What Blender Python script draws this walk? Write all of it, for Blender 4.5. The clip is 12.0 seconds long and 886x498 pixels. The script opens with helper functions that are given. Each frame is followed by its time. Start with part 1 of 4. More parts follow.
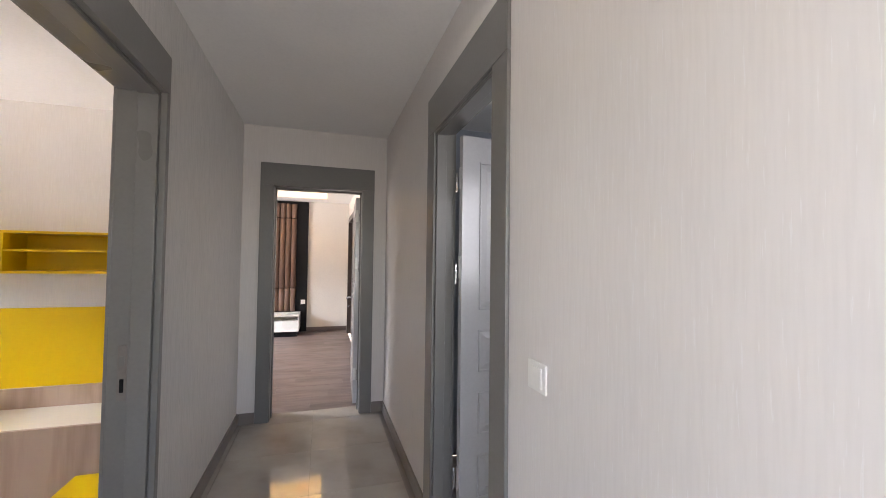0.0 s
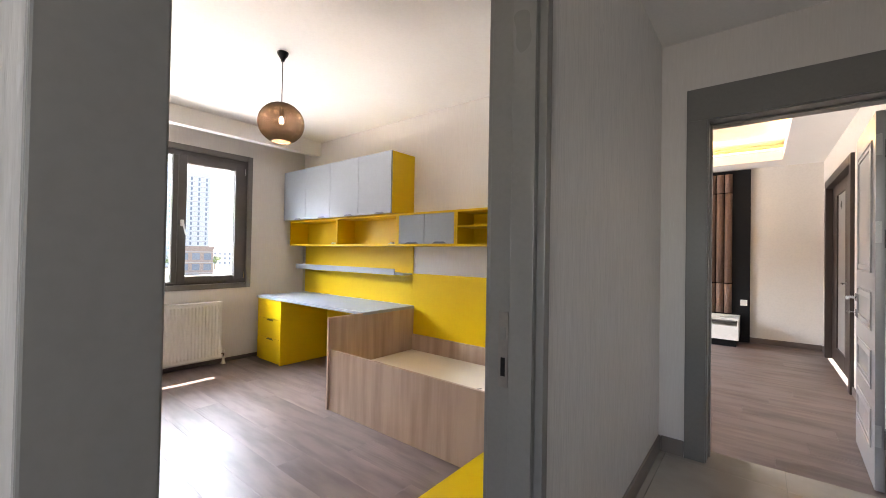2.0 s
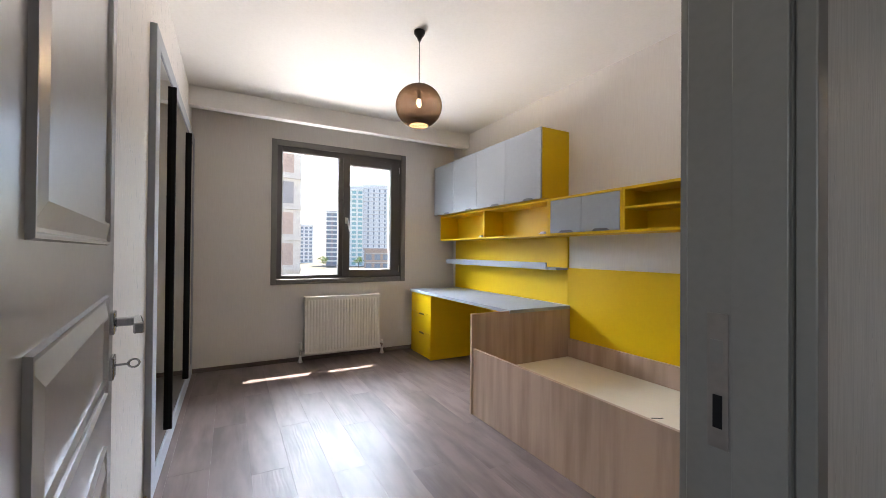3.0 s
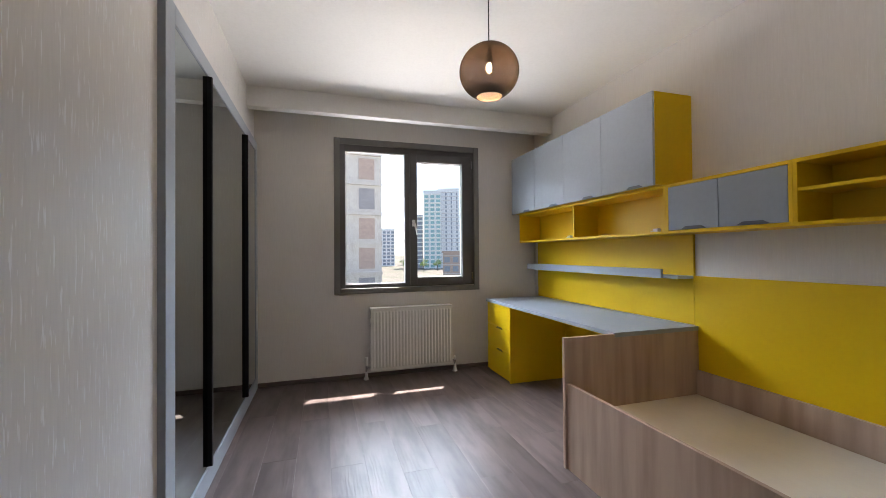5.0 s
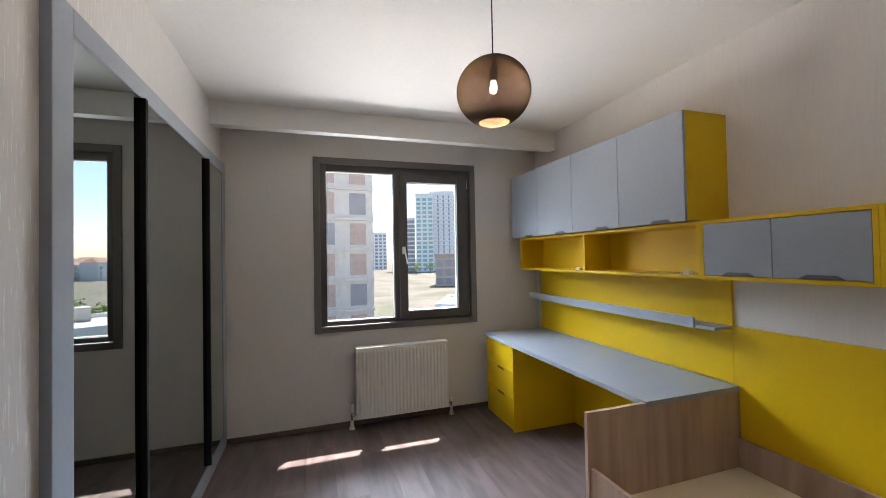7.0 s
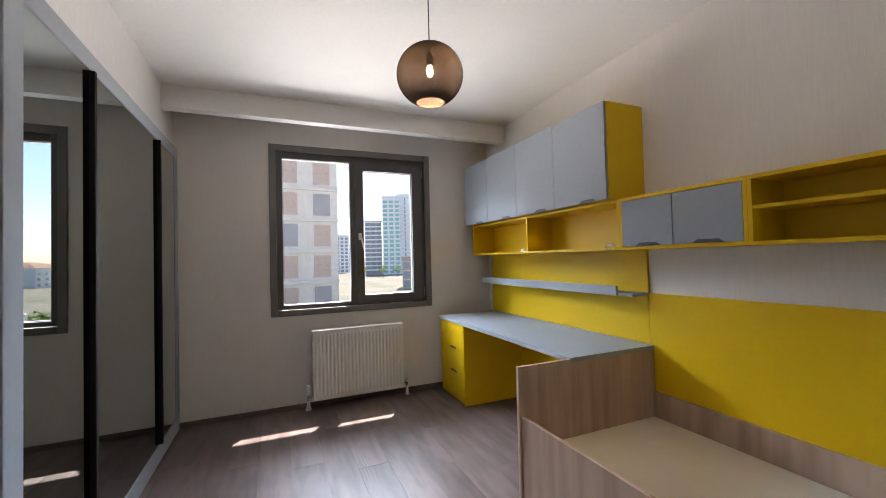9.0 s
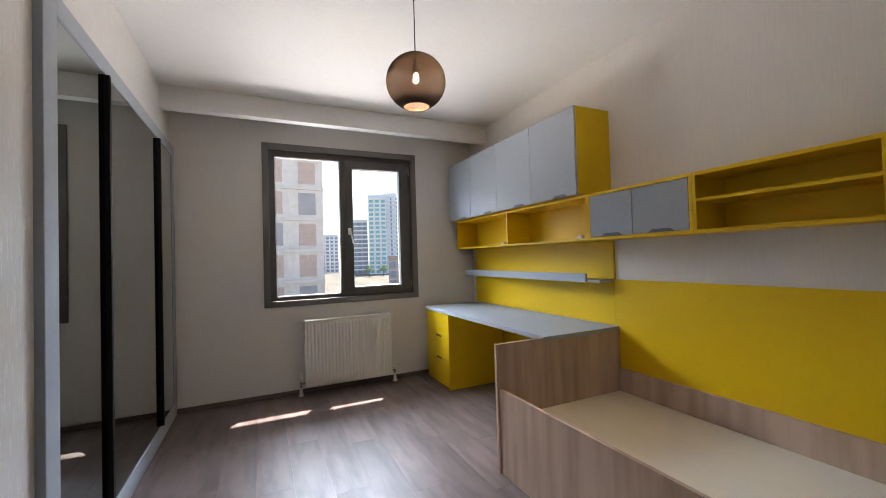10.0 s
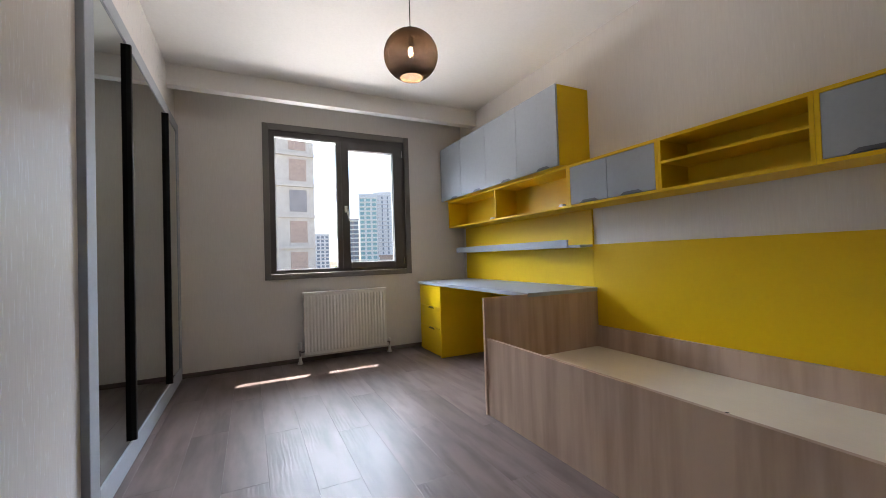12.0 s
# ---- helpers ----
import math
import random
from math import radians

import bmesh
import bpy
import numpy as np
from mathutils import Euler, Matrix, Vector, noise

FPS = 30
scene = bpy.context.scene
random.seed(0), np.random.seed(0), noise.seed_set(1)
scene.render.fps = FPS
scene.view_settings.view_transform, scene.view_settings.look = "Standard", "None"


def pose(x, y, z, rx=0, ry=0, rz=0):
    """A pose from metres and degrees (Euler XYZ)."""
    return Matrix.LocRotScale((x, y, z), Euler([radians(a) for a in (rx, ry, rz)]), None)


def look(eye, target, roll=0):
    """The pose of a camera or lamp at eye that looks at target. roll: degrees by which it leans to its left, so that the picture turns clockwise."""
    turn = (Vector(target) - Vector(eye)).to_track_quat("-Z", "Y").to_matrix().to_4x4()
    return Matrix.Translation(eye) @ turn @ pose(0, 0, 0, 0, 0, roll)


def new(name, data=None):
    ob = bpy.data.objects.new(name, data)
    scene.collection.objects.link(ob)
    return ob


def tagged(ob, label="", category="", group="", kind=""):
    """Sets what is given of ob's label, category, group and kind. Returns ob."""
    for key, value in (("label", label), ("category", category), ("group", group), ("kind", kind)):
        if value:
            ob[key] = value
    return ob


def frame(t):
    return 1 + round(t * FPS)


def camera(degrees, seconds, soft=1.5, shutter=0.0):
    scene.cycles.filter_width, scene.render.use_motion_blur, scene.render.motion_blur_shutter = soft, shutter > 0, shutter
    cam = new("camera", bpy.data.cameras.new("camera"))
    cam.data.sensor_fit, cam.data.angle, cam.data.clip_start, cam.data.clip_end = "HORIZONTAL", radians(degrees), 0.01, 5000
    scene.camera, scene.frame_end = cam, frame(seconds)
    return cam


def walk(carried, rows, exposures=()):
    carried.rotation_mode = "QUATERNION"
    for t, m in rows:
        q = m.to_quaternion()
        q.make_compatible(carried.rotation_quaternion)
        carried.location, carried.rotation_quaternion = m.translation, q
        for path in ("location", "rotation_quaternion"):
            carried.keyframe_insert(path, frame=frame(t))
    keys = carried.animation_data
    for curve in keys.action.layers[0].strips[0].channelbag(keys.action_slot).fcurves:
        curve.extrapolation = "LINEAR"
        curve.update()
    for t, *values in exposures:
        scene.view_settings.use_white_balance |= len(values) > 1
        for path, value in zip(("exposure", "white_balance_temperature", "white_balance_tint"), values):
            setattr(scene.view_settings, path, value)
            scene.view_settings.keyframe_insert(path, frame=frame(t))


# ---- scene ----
cam = camera(96.9, 12.0, soft=0.8)
PATH = [
    (0, (-0.068, 0.334, 1.471), (0.519, 2.245, 1.533), 0.7),
    (0.5, (-0.11, 0.532, 1.391), (-0.108, 2.531, 1.443), 0.9),
    (1, (-0.133, 0.81, 1.363), (-0.596, 2.755, 1.4), 1.0),
    (1.5, (-0.163, 1.09, 1.332), (-1.051, 2.882, 1.366), 1.1),
    (2, (-0.25, 1.258, 1.275), (-1.504, 2.816, 1.3), 1.0),
    (2.5, (-0.407, 1.427, 1.223), (-1.964, 2.682, 1.236), 0.5),
    (3, (-0.494, 1.585, 1.2), (-2.253, 2.536, 1.216), 0.5),
    (3.5, (-0.547, 1.754, 1.183), (-2.413, 2.474, 1.2), 0.3),
    (3.7, (-0.59, 1.771, 1.189), (-2.477, 2.435, 1.197), 0.1),
    (5.5, (-1.139, 1.859, 1.284), (-3.051, 2.444, 1.31), -0.5),
    (6, (-1.22, 1.857, 1.381), (-3.128, 2.456, 1.413), -0.7),
    (6.5, (-1.301, 1.887, 1.47), (-3.206, 2.493, 1.504), -0.9),
    (7, (-1.398, 1.959, 1.491), (-3.298, 2.583, 1.529), -1.1),
    (7.5, (-1.461, 2.026, 1.445), (-3.345, 2.694, 1.487), -1.2),
    (9.5, (-1.081, 1.995, 1.297), (-2.908, 2.807, 1.344), -1.6),
    (10, (-0.995, 1.932, 1.259), (-2.808, 2.775, 1.303), -1.7),
    (10.5, (-0.936, 1.901, 1.175), (-2.74, 2.763, 1.217), -1.7),
    (11, (-0.891, 1.878, 1.111), (-2.69, 2.753, 1.149), -1.8),
    (11.5, (-0.844, 1.853, 1.056), (-2.64, 2.732, 1.095), -1.8),
    (12, (-0.809, 1.83, 1.016), (-2.603, 2.712, 1.055), -1.8),
]
walk(cam, [(t, look(eye, target, roll)) for t, eye, target, roll in PATH],
     [(0, 3.7, 6800, 19), (1.2, 3.68, 6750, 18), (2.0, 3.45, 6900, 17), (2.5, 3.14, 6900, 17), (3.0, 3.0, 6650, 15), (3.5, 2.76, 6550, 15), (5.5, 2.54, 6400, 14), (7.5, 2.5, 6350, 14), (9.5, 2.56, 6500, 15), (12, 2.56, 6500, 15)])

# ---------------------------------------------------------------- light
SUN_WAY = Vector((-0.515, 0.33, 1.0)).normalized()
world = bpy.data.worlds.new("World")
scene.world = world
world.use_nodes = True
wn = world.node_tree
sky = wn.nodes.new("ShaderNodeTexSky")
sky.sky_type = "NISHITA"
sky.sun_disc = False
sky.sun_elevation = math.asin(SUN_WAY.z)
sky.sun_rotation = math.atan2(SUN_WAY.x, SUN_WAY.y)
sky.air_density, sky.dust_density = 1.0, 0.7
wn.links.new(sky.outputs[0], wn.nodes["Background"].inputs[0])
wn.nodes["Background"].inputs[1].default_value = 0.075


def lamp(name, kind, energy, m, color=(1, 1, 1), size=1.0, size_y=None, angle=None, radius=None):
    data = bpy.data.lights.new(name, kind)
    data.energy, data.color = energy, color
    if kind == "AREA":
        data.shape, data.size, data.size_y = "RECTANGLE", size, size_y or size
    if angle is not None:
        data.angle = radians(angle)
    if radius is not None:
        data.shadow_soft_size = radius
    ob = new(name, data)
    ob.matrix_world = m
    return ob


lamp("sun", "SUN", 3.6, look(SUN_WAY * 40, (0, 0, 0)), (1.0, 0.95, 0.88), angle=0.5)
# added lamp, out of view, for daylight falling steeply under the bedroom window's head
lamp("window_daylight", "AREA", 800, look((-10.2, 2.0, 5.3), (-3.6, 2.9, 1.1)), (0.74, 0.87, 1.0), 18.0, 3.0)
# hidden lamp sheet added for sunlit ground's light thrown up through the window
lamp("ground_bounce", "AREA", 1850, pose(-16.0, 4.6, -2.3, 180), (1.0, 0.98, 0.95), 12.0, 20.0)
# lamps added at the hall's near end and in the living room, sources unseen
lamp("hall_window_daylight", "AREA", 1.2, look((-0.1, -0.34, 1.5), (0.0, 1, 1.3)), (0.93, 0.97, 1.0), 0.9, 1.2)
lamp("living_window_daylight", "AREA", 4.7, look((-3.9, 6.8, 1.5), (0, 6.8, 1.0)), (1.0, 0.94, 0.9), 2.2, 1.8)

# ---------------------------------------------------------------- materials


def mat(name, color, rough=0.5, metal=0.0, grain=None, scale=30.0, amount=0.12, bump=0.0, stretch=(1, 1, 1), coat=0.0, blotch=0.06):
    """A painted or plain surface: fine grain and soft blotches in colour, and a little relief."""
    m = bpy.data.materials.new(name)
    m.use_nodes = True
    nt = m.node_tree
    b = nt.nodes["Principled BSDF"]
    b.inputs["Roughness"].default_value = rough
    b.inputs["Metallic"].default_value = metal
    b.inputs["Coat Weight"].default_value = coat
    tc = nt.nodes.new("ShaderNodeTexCoord")
    mp = nt.nodes.new("ShaderNodeMapping")
    mp.inputs["Scale"].default_value = stretch
    nt.links.new(tc.outputs["Object"], mp.inputs[0])
    fine = nt.nodes.new("ShaderNodeTexNoise")
    fine.inputs["Scale"].default_value = scale
    fine.inputs["Detail"].default_value = 6
    nt.links.new(mp.outputs[0], fine.inputs["Vector"])
    broad = nt.nodes.new("ShaderNodeTexNoise")
    broad.inputs["Scale"].default_value = 1.7
    broad.inputs["Detail"].default_value = 3
    nt.links.new(tc.outputs["Object"], broad.inputs["Vector"])
    other = grain or tuple(c * 0.75 for c in color)
    mix = nt.nodes.new("ShaderNodeMix")
    mix.data_type = "RGBA"
    mix.inputs[6].default_value, mix.inputs[7].default_value = (*color, 1), (*other, 1)
    ramp = nt.nodes.new("ShaderNodeMapRange")
    ramp.inputs[1].default_value, ramp.inputs[2].default_value = 0.42, 0.68
    ramp.inputs[4].default_value = min(1.0, amount * 4)
    nt.links.new(fine.outputs[0], ramp.inputs[0])
    nt.links.new(ramp.outputs[0], mix.inputs[0])
    hsv = nt.nodes.new("ShaderNodeHueSaturation")
    rng = nt.nodes.new("ShaderNodeMapRange")
    rng.inputs[1].default_value, rng.inputs[2].default_value = 0.3, 0.7
    rng.inputs[3].default_value, rng.inputs[4].default_value = 1 - blotch, 1 + blotch
    nt.links.new(broad.outputs[0], rng.inputs[0])
    nt.links.new(rng.outputs[0], hsv.inputs["Value"])
    nt.links.new(mix.outputs[2], hsv.inputs["Color"])
    nt.links.new(hsv.outputs[0], b.inputs["Base Color"])
    rr = nt.nodes.new("ShaderNodeMapRange")
    rr.inputs[1].default_value, rr.inputs[2].default_value = 0.3, 0.7
    rr.inputs[3].default_value, rr.inputs[4].default_value = max(0.02, rough * 0.85), min(1, rough * 1.15)
    nt.links.new(broad.outputs[0], rr.inputs[0])
    nt.links.new(rr.outputs[0], b.inputs["Roughness"])
    if bump:
        bp = nt.nodes.new("ShaderNodeBump")
        bp.inputs["Strength"].default_value = bump
        bp.inputs["Distance"].default_value = 0.002
        nt.links.new(fine.outputs[0], bp.inputs["Height"])
        nt.links.new(bp.outputs[0], b.inputs["Normal"])
    return m


WALLPAPER = mat("wallpaper", (0.69, 0.655, 0.62), 0.5, grain=(0.625, 0.59, 0.555), scale=9, stretch=(14, 14, 0.9), amount=0.11, bump=0.2, blotch=0.03)


def add_streaks(m, lo=0.65, hi=0.75, pearl=(0.76, 0.74, 0.72, 1), per_metre=(190, 190, 13)):
    """Short upright pearly dashes printed on the paper."""
    nt = m.node_tree
    b = nt.nodes["Principled BSDF"]
    tc = nt.nodes.new("ShaderNodeTexCoord")
    mp = nt.nodes.new("ShaderNodeMapping")
    mp.inputs["Scale"].default_value = per_metre
    nt.links.new(tc.outputs["Object"], mp.inputs[0])
    n = nt.nodes.new("ShaderNodeTexNoise")
    n.inputs["Scale"].default_value = 1.0
    n.inputs["Detail"].default_value = 2
    nt.links.new(mp.outputs[0], n.inputs["Vector"])
    r = nt.nodes.new("ShaderNodeMapRange")
    r.inputs[1].default_value, r.inputs[2].default_value = lo, hi
    nt.links.new(n.outputs[0], r.inputs[0])
    mix = nt.nodes.new("ShaderNodeMix")
    mix.data_type = "RGBA"
    mix.inputs[7].default_value = pearl
    nt.links.new(b.inputs["Base Color"].links[0].from_socket, mix.inputs[6])
    nt.links.new(r.outputs[0], mix.inputs[0])
    nt.links.new(mix.outputs[2], b.inputs["Base Color"])
    rm = nt.nodes.new("ShaderNodeMix")
    nt.links.new(b.inputs["Roughness"].links[0].from_socket, rm.inputs[2])
    rm.inputs[3].default_value = 0.16
    nt.links.new(r.outputs[0], rm.inputs[0])
    nt.links.new(rm.outputs[0], b.inputs["Roughness"])


add_streaks(WALLPAPER)
# same wallpaper again, pearl dashes whitened to paint its sheen in raking light
SHEEN_PAPER = mat("wallpaper_painted_sheen", (0.65, 0.625, 0.60), 0.45, grain=(0.58, 0.555, 0.53), scale=9, stretch=(14, 14, 0.9), amount=0.14, bump=0.25, blotch=0.04)
add_streaks(SHEEN_PAPER, 0.61, 0.67, (0.88, 0.88, 0.88, 1), (105, 105, 11))
HALL_PAPER = mat("hall_wallpaper", (0.70, 0.685, 0.66), 0.5, grain=(0.56, 0.55, 0.53), scale=10, stretch=(16, 16, 0.8), amount=0.17, bump=0.4, blotch=0.03)
add_streaks(HALL_PAPER, 0.62, 0.74, (0.78, 0.775, 0.765, 1))
PAINT = mat("cream_wall_paint", (0.66, 0.62, 0.57), 0.8, scale=40, amount=0.05, bump=0.1, blotch=0.02)
CEILING = mat("ceiling_paint", (0.80, 0.79, 0.77), 0.9, scale=60, amount=0.03, bump=0.05, blotch=0.02)
GREY_DOOR = mat("grey_door_paint", (0.185, 0.18, 0.17), 0.32, scale=60, amount=0.05, bump=0.05, blotch=0.03)
GREY_LEAF = mat("pale_grey_leaf_paint", (0.47, 0.47, 0.475), 0.34, scale=60, amount=0.04, bump=0.0, blotch=0.02, coat=1.0)
GREY_LEAF.node_tree.nodes["Principled BSDF"].inputs["Coat Roughness"].default_value = 0.22
GREY_LEAF.node_tree.nodes["Principled BSDF"].inputs["Coat IOR"].default_value = 1.85
CASING_GREY = mat("grey_window_casing", (0.165, 0.155, 0.147), 0.45, scale=50, amount=0.06, bump=0.05)
WINDOW_GREY = mat("anthracite_profile", (0.085, 0.08, 0.078), 0.4, scale=50, amount=0.06, bump=0.05)
YELLOW = mat("yellow_lacquer", (0.73, 0.47, 0.0015), 0.42, grain=(0.68, 0.41, 0.002), scale=40, amount=0.06, bump=0.02, blotch=0.03)
YELLOW.node_tree.nodes["Principled BSDF"].inputs["Specular IOR Level"].default_value = 0.3
BLUE_GREY = mat("blue_grey_lacquer", (0.335, 0.37, 0.415), 0.55, scale=40, amount=0.04, bump=0.02, blotch=0.02)
OAK = mat("pale_oak_board", (0.52, 0.375, 0.285), 0.5, grain=(0.36, 0.245, 0.175), scale=3.4, stretch=(4, 4, 0.3), amount=0.22, bump=0.08, blotch=0.10)
PLY = mat("pale_plywood", (0.76, 0.69, 0.58), 0.6, grain=(0.70, 0.62, 0.50), scale=12, stretch=(1, 6, 1), amount=0.06, bump=0.05)
LAMINATE = mat("laminate", (0.175, 0.132, 0.12), 0.36, grain=(0.105, 0.076, 0.068), scale=7, stretch=(1, 9, 9), amount=0.3, bump=0.12)
SKIRT = mat("skirting_wood", (0.15, 0.115, 0.10), 0.45, grain=(0.1, 0.075, 0.065), scale=6, stretch=(1, 1, 12), amount=0.2, bump=0.1)
HALL_SKIRT = mat("hall_skirting", (0.22, 0.19, 0.17), 0.45, scale=6, amount=0.1, bump=0.1)
TILE = mat("beige_marble_tile", (0.42, 0.385, 0.34), 0.05, grain=(0.33, 0.295, 0.25), scale=3, amount=0.2, blotch=0.05)
WHITE = mat("white_enamel", (0.80, 0.79, 0.75), 0.3, scale=50, amount=0.03, blotch=0.02)
BLACK = mat("black_aluminium", (0.008, 0.008, 0.009), 0.6, scale=60, amount=0.05)
BLACK.node_tree.nodes["Principled BSDF"].inputs["Specular IOR Level"].default_value = 0.15
STEEL = mat("brushed_steel", (0.55, 0.55, 0.56), 0.25, 1.0, scale=80, amount=0.05, bump=0.03)
NICKEL = mat("satin_nickel", (0.62, 0.63, 0.61), 0.5, 0.5, scale=80, amount=0.05, bump=0.02)
CONCRETE = mat("bare_concrete", (0.56, 0.525, 0.48), 0.9, scale=2.0, amount=0.15, bump=0.2)
STRING = mat("dark_string", (0.065, 0.041, 0.026), 0.8, scale=90, amount=0.2)
BLACK_PLASTIC = mat("black_plastic", (0.015, 0.014, 0.014), 0.4, scale=60, amount=0.05)
MIRROR = mat("smoked_mirror", (0.375, 0.42, 0.412), 0.015, 1.0, scale=3, amount=0.01, blotch=0.01)

GLASS = bpy.data.materials.new("window_glass")
GLASS.use_nodes = True
GLASS.node_tree.nodes["Principled BSDF"].inputs["Transmission Weight"].default_value = 1.0
GLASS.node_tree.nodes["Principled BSDF"].inputs["Roughness"].default_value = 0.0
GLASS.node_tree.nodes["Principled BSDF"].inputs["IOR"].default_value = 1.02


def glow(name, color, strength):
    m = bpy.data.materials.new(name)
    m.use_nodes = True
    b = m.node_tree.nodes["Principled BSDF"]
    b.inputs["Base Color"].default_value = (*color, 1)
    b.inputs["Emission Color"].default_value = (*color, 1)
    b.inputs["Emission Strength"].default_value = strength
    return m


BULB = glow("warm_bulb", (1.0, 0.70, 0.40), 3.2)
COVE_LED = glow("cove_led", (1.0, 0.60, 0.18), 4.0)

# ---------------------------------------------------------------- building helpers


def cuboid(bm, x0, x1, y0, y1, z0, z1, bevel=0.0):
    made = bmesh.ops.create_cube(bm, size=1.0)["verts"]
    for v in made:
        v.co = Vector((x0 + (v.co.x + 0.5) * (x1 - x0), y0 + (v.co.y + 0.5) * (y1 - y0), z0 + (v.co.z + 0.5) * (z1 - z0)))
    if bevel:
        edges = {e for v in made for e in v.link_edges}
        bmesh.ops.bevel(bm, geom=list(edges), offset=bevel, segments=2, affect="EDGES", profile=0.5)
    return bm


def box(x0, x1, y0, y1, z0, z1, bevel=0.0):
    return cuboid(bmesh.new(), min(x0, x1), max(x0, x1), min(y0, y1), max(y0, y1), min(z0, z1), max(z0, z1), bevel)


def boxes(*rows, bevel=0.0):
    bm = bmesh.new()
    for r in rows:
        cuboid(bm, *r, bevel)
    return bm


def rod(bm, a, b, r0, r1=None, sides=16, caps=True):
    a, b = Vector(a), Vector(b)
    m = Matrix.Translation((a + b) / 2) @ (b - a).to_track_quat("Z", "Y").to_matrix().to_4x4()
    bmesh.ops.create_cone(bm, cap_ends=caps, segments=sides, radius1=r0, radius2=r0 if r1 is None else r1, depth=(b - a).length, matrix=m)
    return bm


def lathe(bm, centre, profile, sides=32):
    """Turns a profile of (radius, z) about the upright through centre."""
    rings = []
    for r, z in profile:
        rings.append([bm.verts.new((centre[0] + r * math.cos(2 * math.pi * k / sides), centre[1] + r * math.sin(2 * math.pi * k / sides), centre[2] + z)) for k in range(sides)])
    for lo, hi in zip(rings, rings[1:]):
        for k in range(sides):
            bm.faces.new((lo[k], lo[(k + 1) % sides], hi[(k + 1) % sides], hi[k]))
    return bm


def extrude(outline, z0, z1):
    """An outline of (x, y) drawn up from z0 to z1."""
    bm = bmesh.new()
    lo = [bm.verts.new((x, y, z0)) for x, y in outline]
    hi = [bm.verts.new((x, y, z1)) for x, y in outline]
    bm.faces.new(lo)
    bm.faces.new(hi)
    for k in range(len(outline)):
        j = (k + 1) % len(outline)
        bm.faces.new((lo[k], lo[j], hi[j], hi[k]))
    bmesh.ops.recalc_face_normals(bm, faces=bm.faces)
    return bm


def mesh_of(name, bm, material):
    me = bpy.data.meshes.new(name)
    bm.normal_update()
    bm.to_mesh(me)
    bm.free()
    if material:
        me.materials.append(material)
    return me


def solid(name, bm, material, label="", category="", kind="", group=""):
    return tagged(new(name, mesh_of(name, bm, material)), label, category, group, kind)


def part(name, bm, material, parent, label="", smooth=False):
    ob = new(name, mesh_of(name, bm, material))
    ob.parent = parent
    ob.matrix_parent_inverse = parent.matrix_world.inverted()
    if smooth:
        for p in ob.data.polygons:
            p.use_smooth = True
    if label:
        ob["label"] = label
    return ob


def thing(name, x, y, z, label, category, group="", kind="", rz=0.0):
    ob = new(name)
    ob.empty_display_size = 0.1
    ob.matrix_world = pose(x, y, z, 0, 0, rz)
    return tagged(ob, label, category, group, kind)


# ---------------------------------------------------------------- the plan
XW, XD, XH = -5.015, -0.922, -0.765      # window wall, door wall (bedroom side), hall's wall
YS, YN = 1.239, 4.185                  # wardrobe wall, desk wall
ZC, ZH = 2.675, 2.69                   # ceilings of bedroom and hall
HB = -0.36                             # the hall's near end
XR = 0.53                             # hall's other wall
YF = 4.22                              # hall's far wall
DY0, DY1, DZ = 1.366, 2.332, 2.195       # bedroom door opening
RY0, RY1 = 1.652, 2.420                  # opening opposite
FX0, FX1, FZ = -0.50, 0.295, 2.145       # opening at the hall's end
WY0, WY1, WZ0, WZ1 = 1.99, 3.455, 0.87, 2.36

S = "structure"
solid("wall_window", boxes((XW - 0.25, XW, 0.5, WY0, 0, ZC), (XW - 0.25, XW, WY1, 4.45, 0, ZC), (XW - 0.25, XW, WY0, WY1, 0, WZ0), (XW - 0.25, XW, WY0, WY1, WZ1, ZC)), WALLPAPER, "beige streaked wallpaper wall with a window", "wall", S)
solid("wall_desk", boxes((XW, XH, YN, 4.42, 0, ZC)), WALLPAPER, "beige streaked wallpaper wall behind the desk", "wall", S)
solid("wall_wardrobe", boxes((-2.83, XD, 1.10, YS, 0, ZC), (XW, -2.83, 1.10, YS, 2.25, ZC)), SHEEN_PAPER, "beige wallpaper wall with a built-in wardrobe", "wall", S)
solid("wall_door", boxes((XD, XH, HB, DY0 - 0.024, 0, ZH), (XD, XH, DY1 + 0.024, YN, 0, ZH), (XD, XH, DY0 - 0.024, DY1 + 0.024, DZ + 0.024, ZH)), HALL_PAPER, "wallpapered wall between hall and bedroom", "wall", S)
solid("wall_hall_right", boxes((XR, XR + 0.10, HB, RY0 - 0.024, 0, ZH), (XR, XR + 0.10, RY1 + 0.024, 4.42, 0, ZH), (XR, XR + 0.10, RY0 - 0.024, RY1 + 0.024, 2.209, ZH)), WALLPAPER, "wallpapered hall wall with a doorway", "wall", S)
solid("wall_hall_end", boxes((XH, FX0 - 0.024, YF, 4.42, 0, ZH), (FX1 + 0.024, XR, YF, 4.42, 0, ZH), (FX0 - 0.024, FX1 + 0.024, YF, 4.42, FZ + 0.024, ZH)), WALLPAPER, "wallpapered wall at the end of the hall", "wall", S)
solid("ceiling_bedroom", boxes((XW - 0.25, XD, 0.5, 4.42, ZC, ZC + 0.15)), CEILING, "matt white painted ceiling", "ceiling", S)
solid("curtain_pelmet", boxes((-4.735, -4.645, YS, YN, 2.50, ZC)), CEILING, "white plastered curtain pelmet along the ceiling", "pelmet", S)
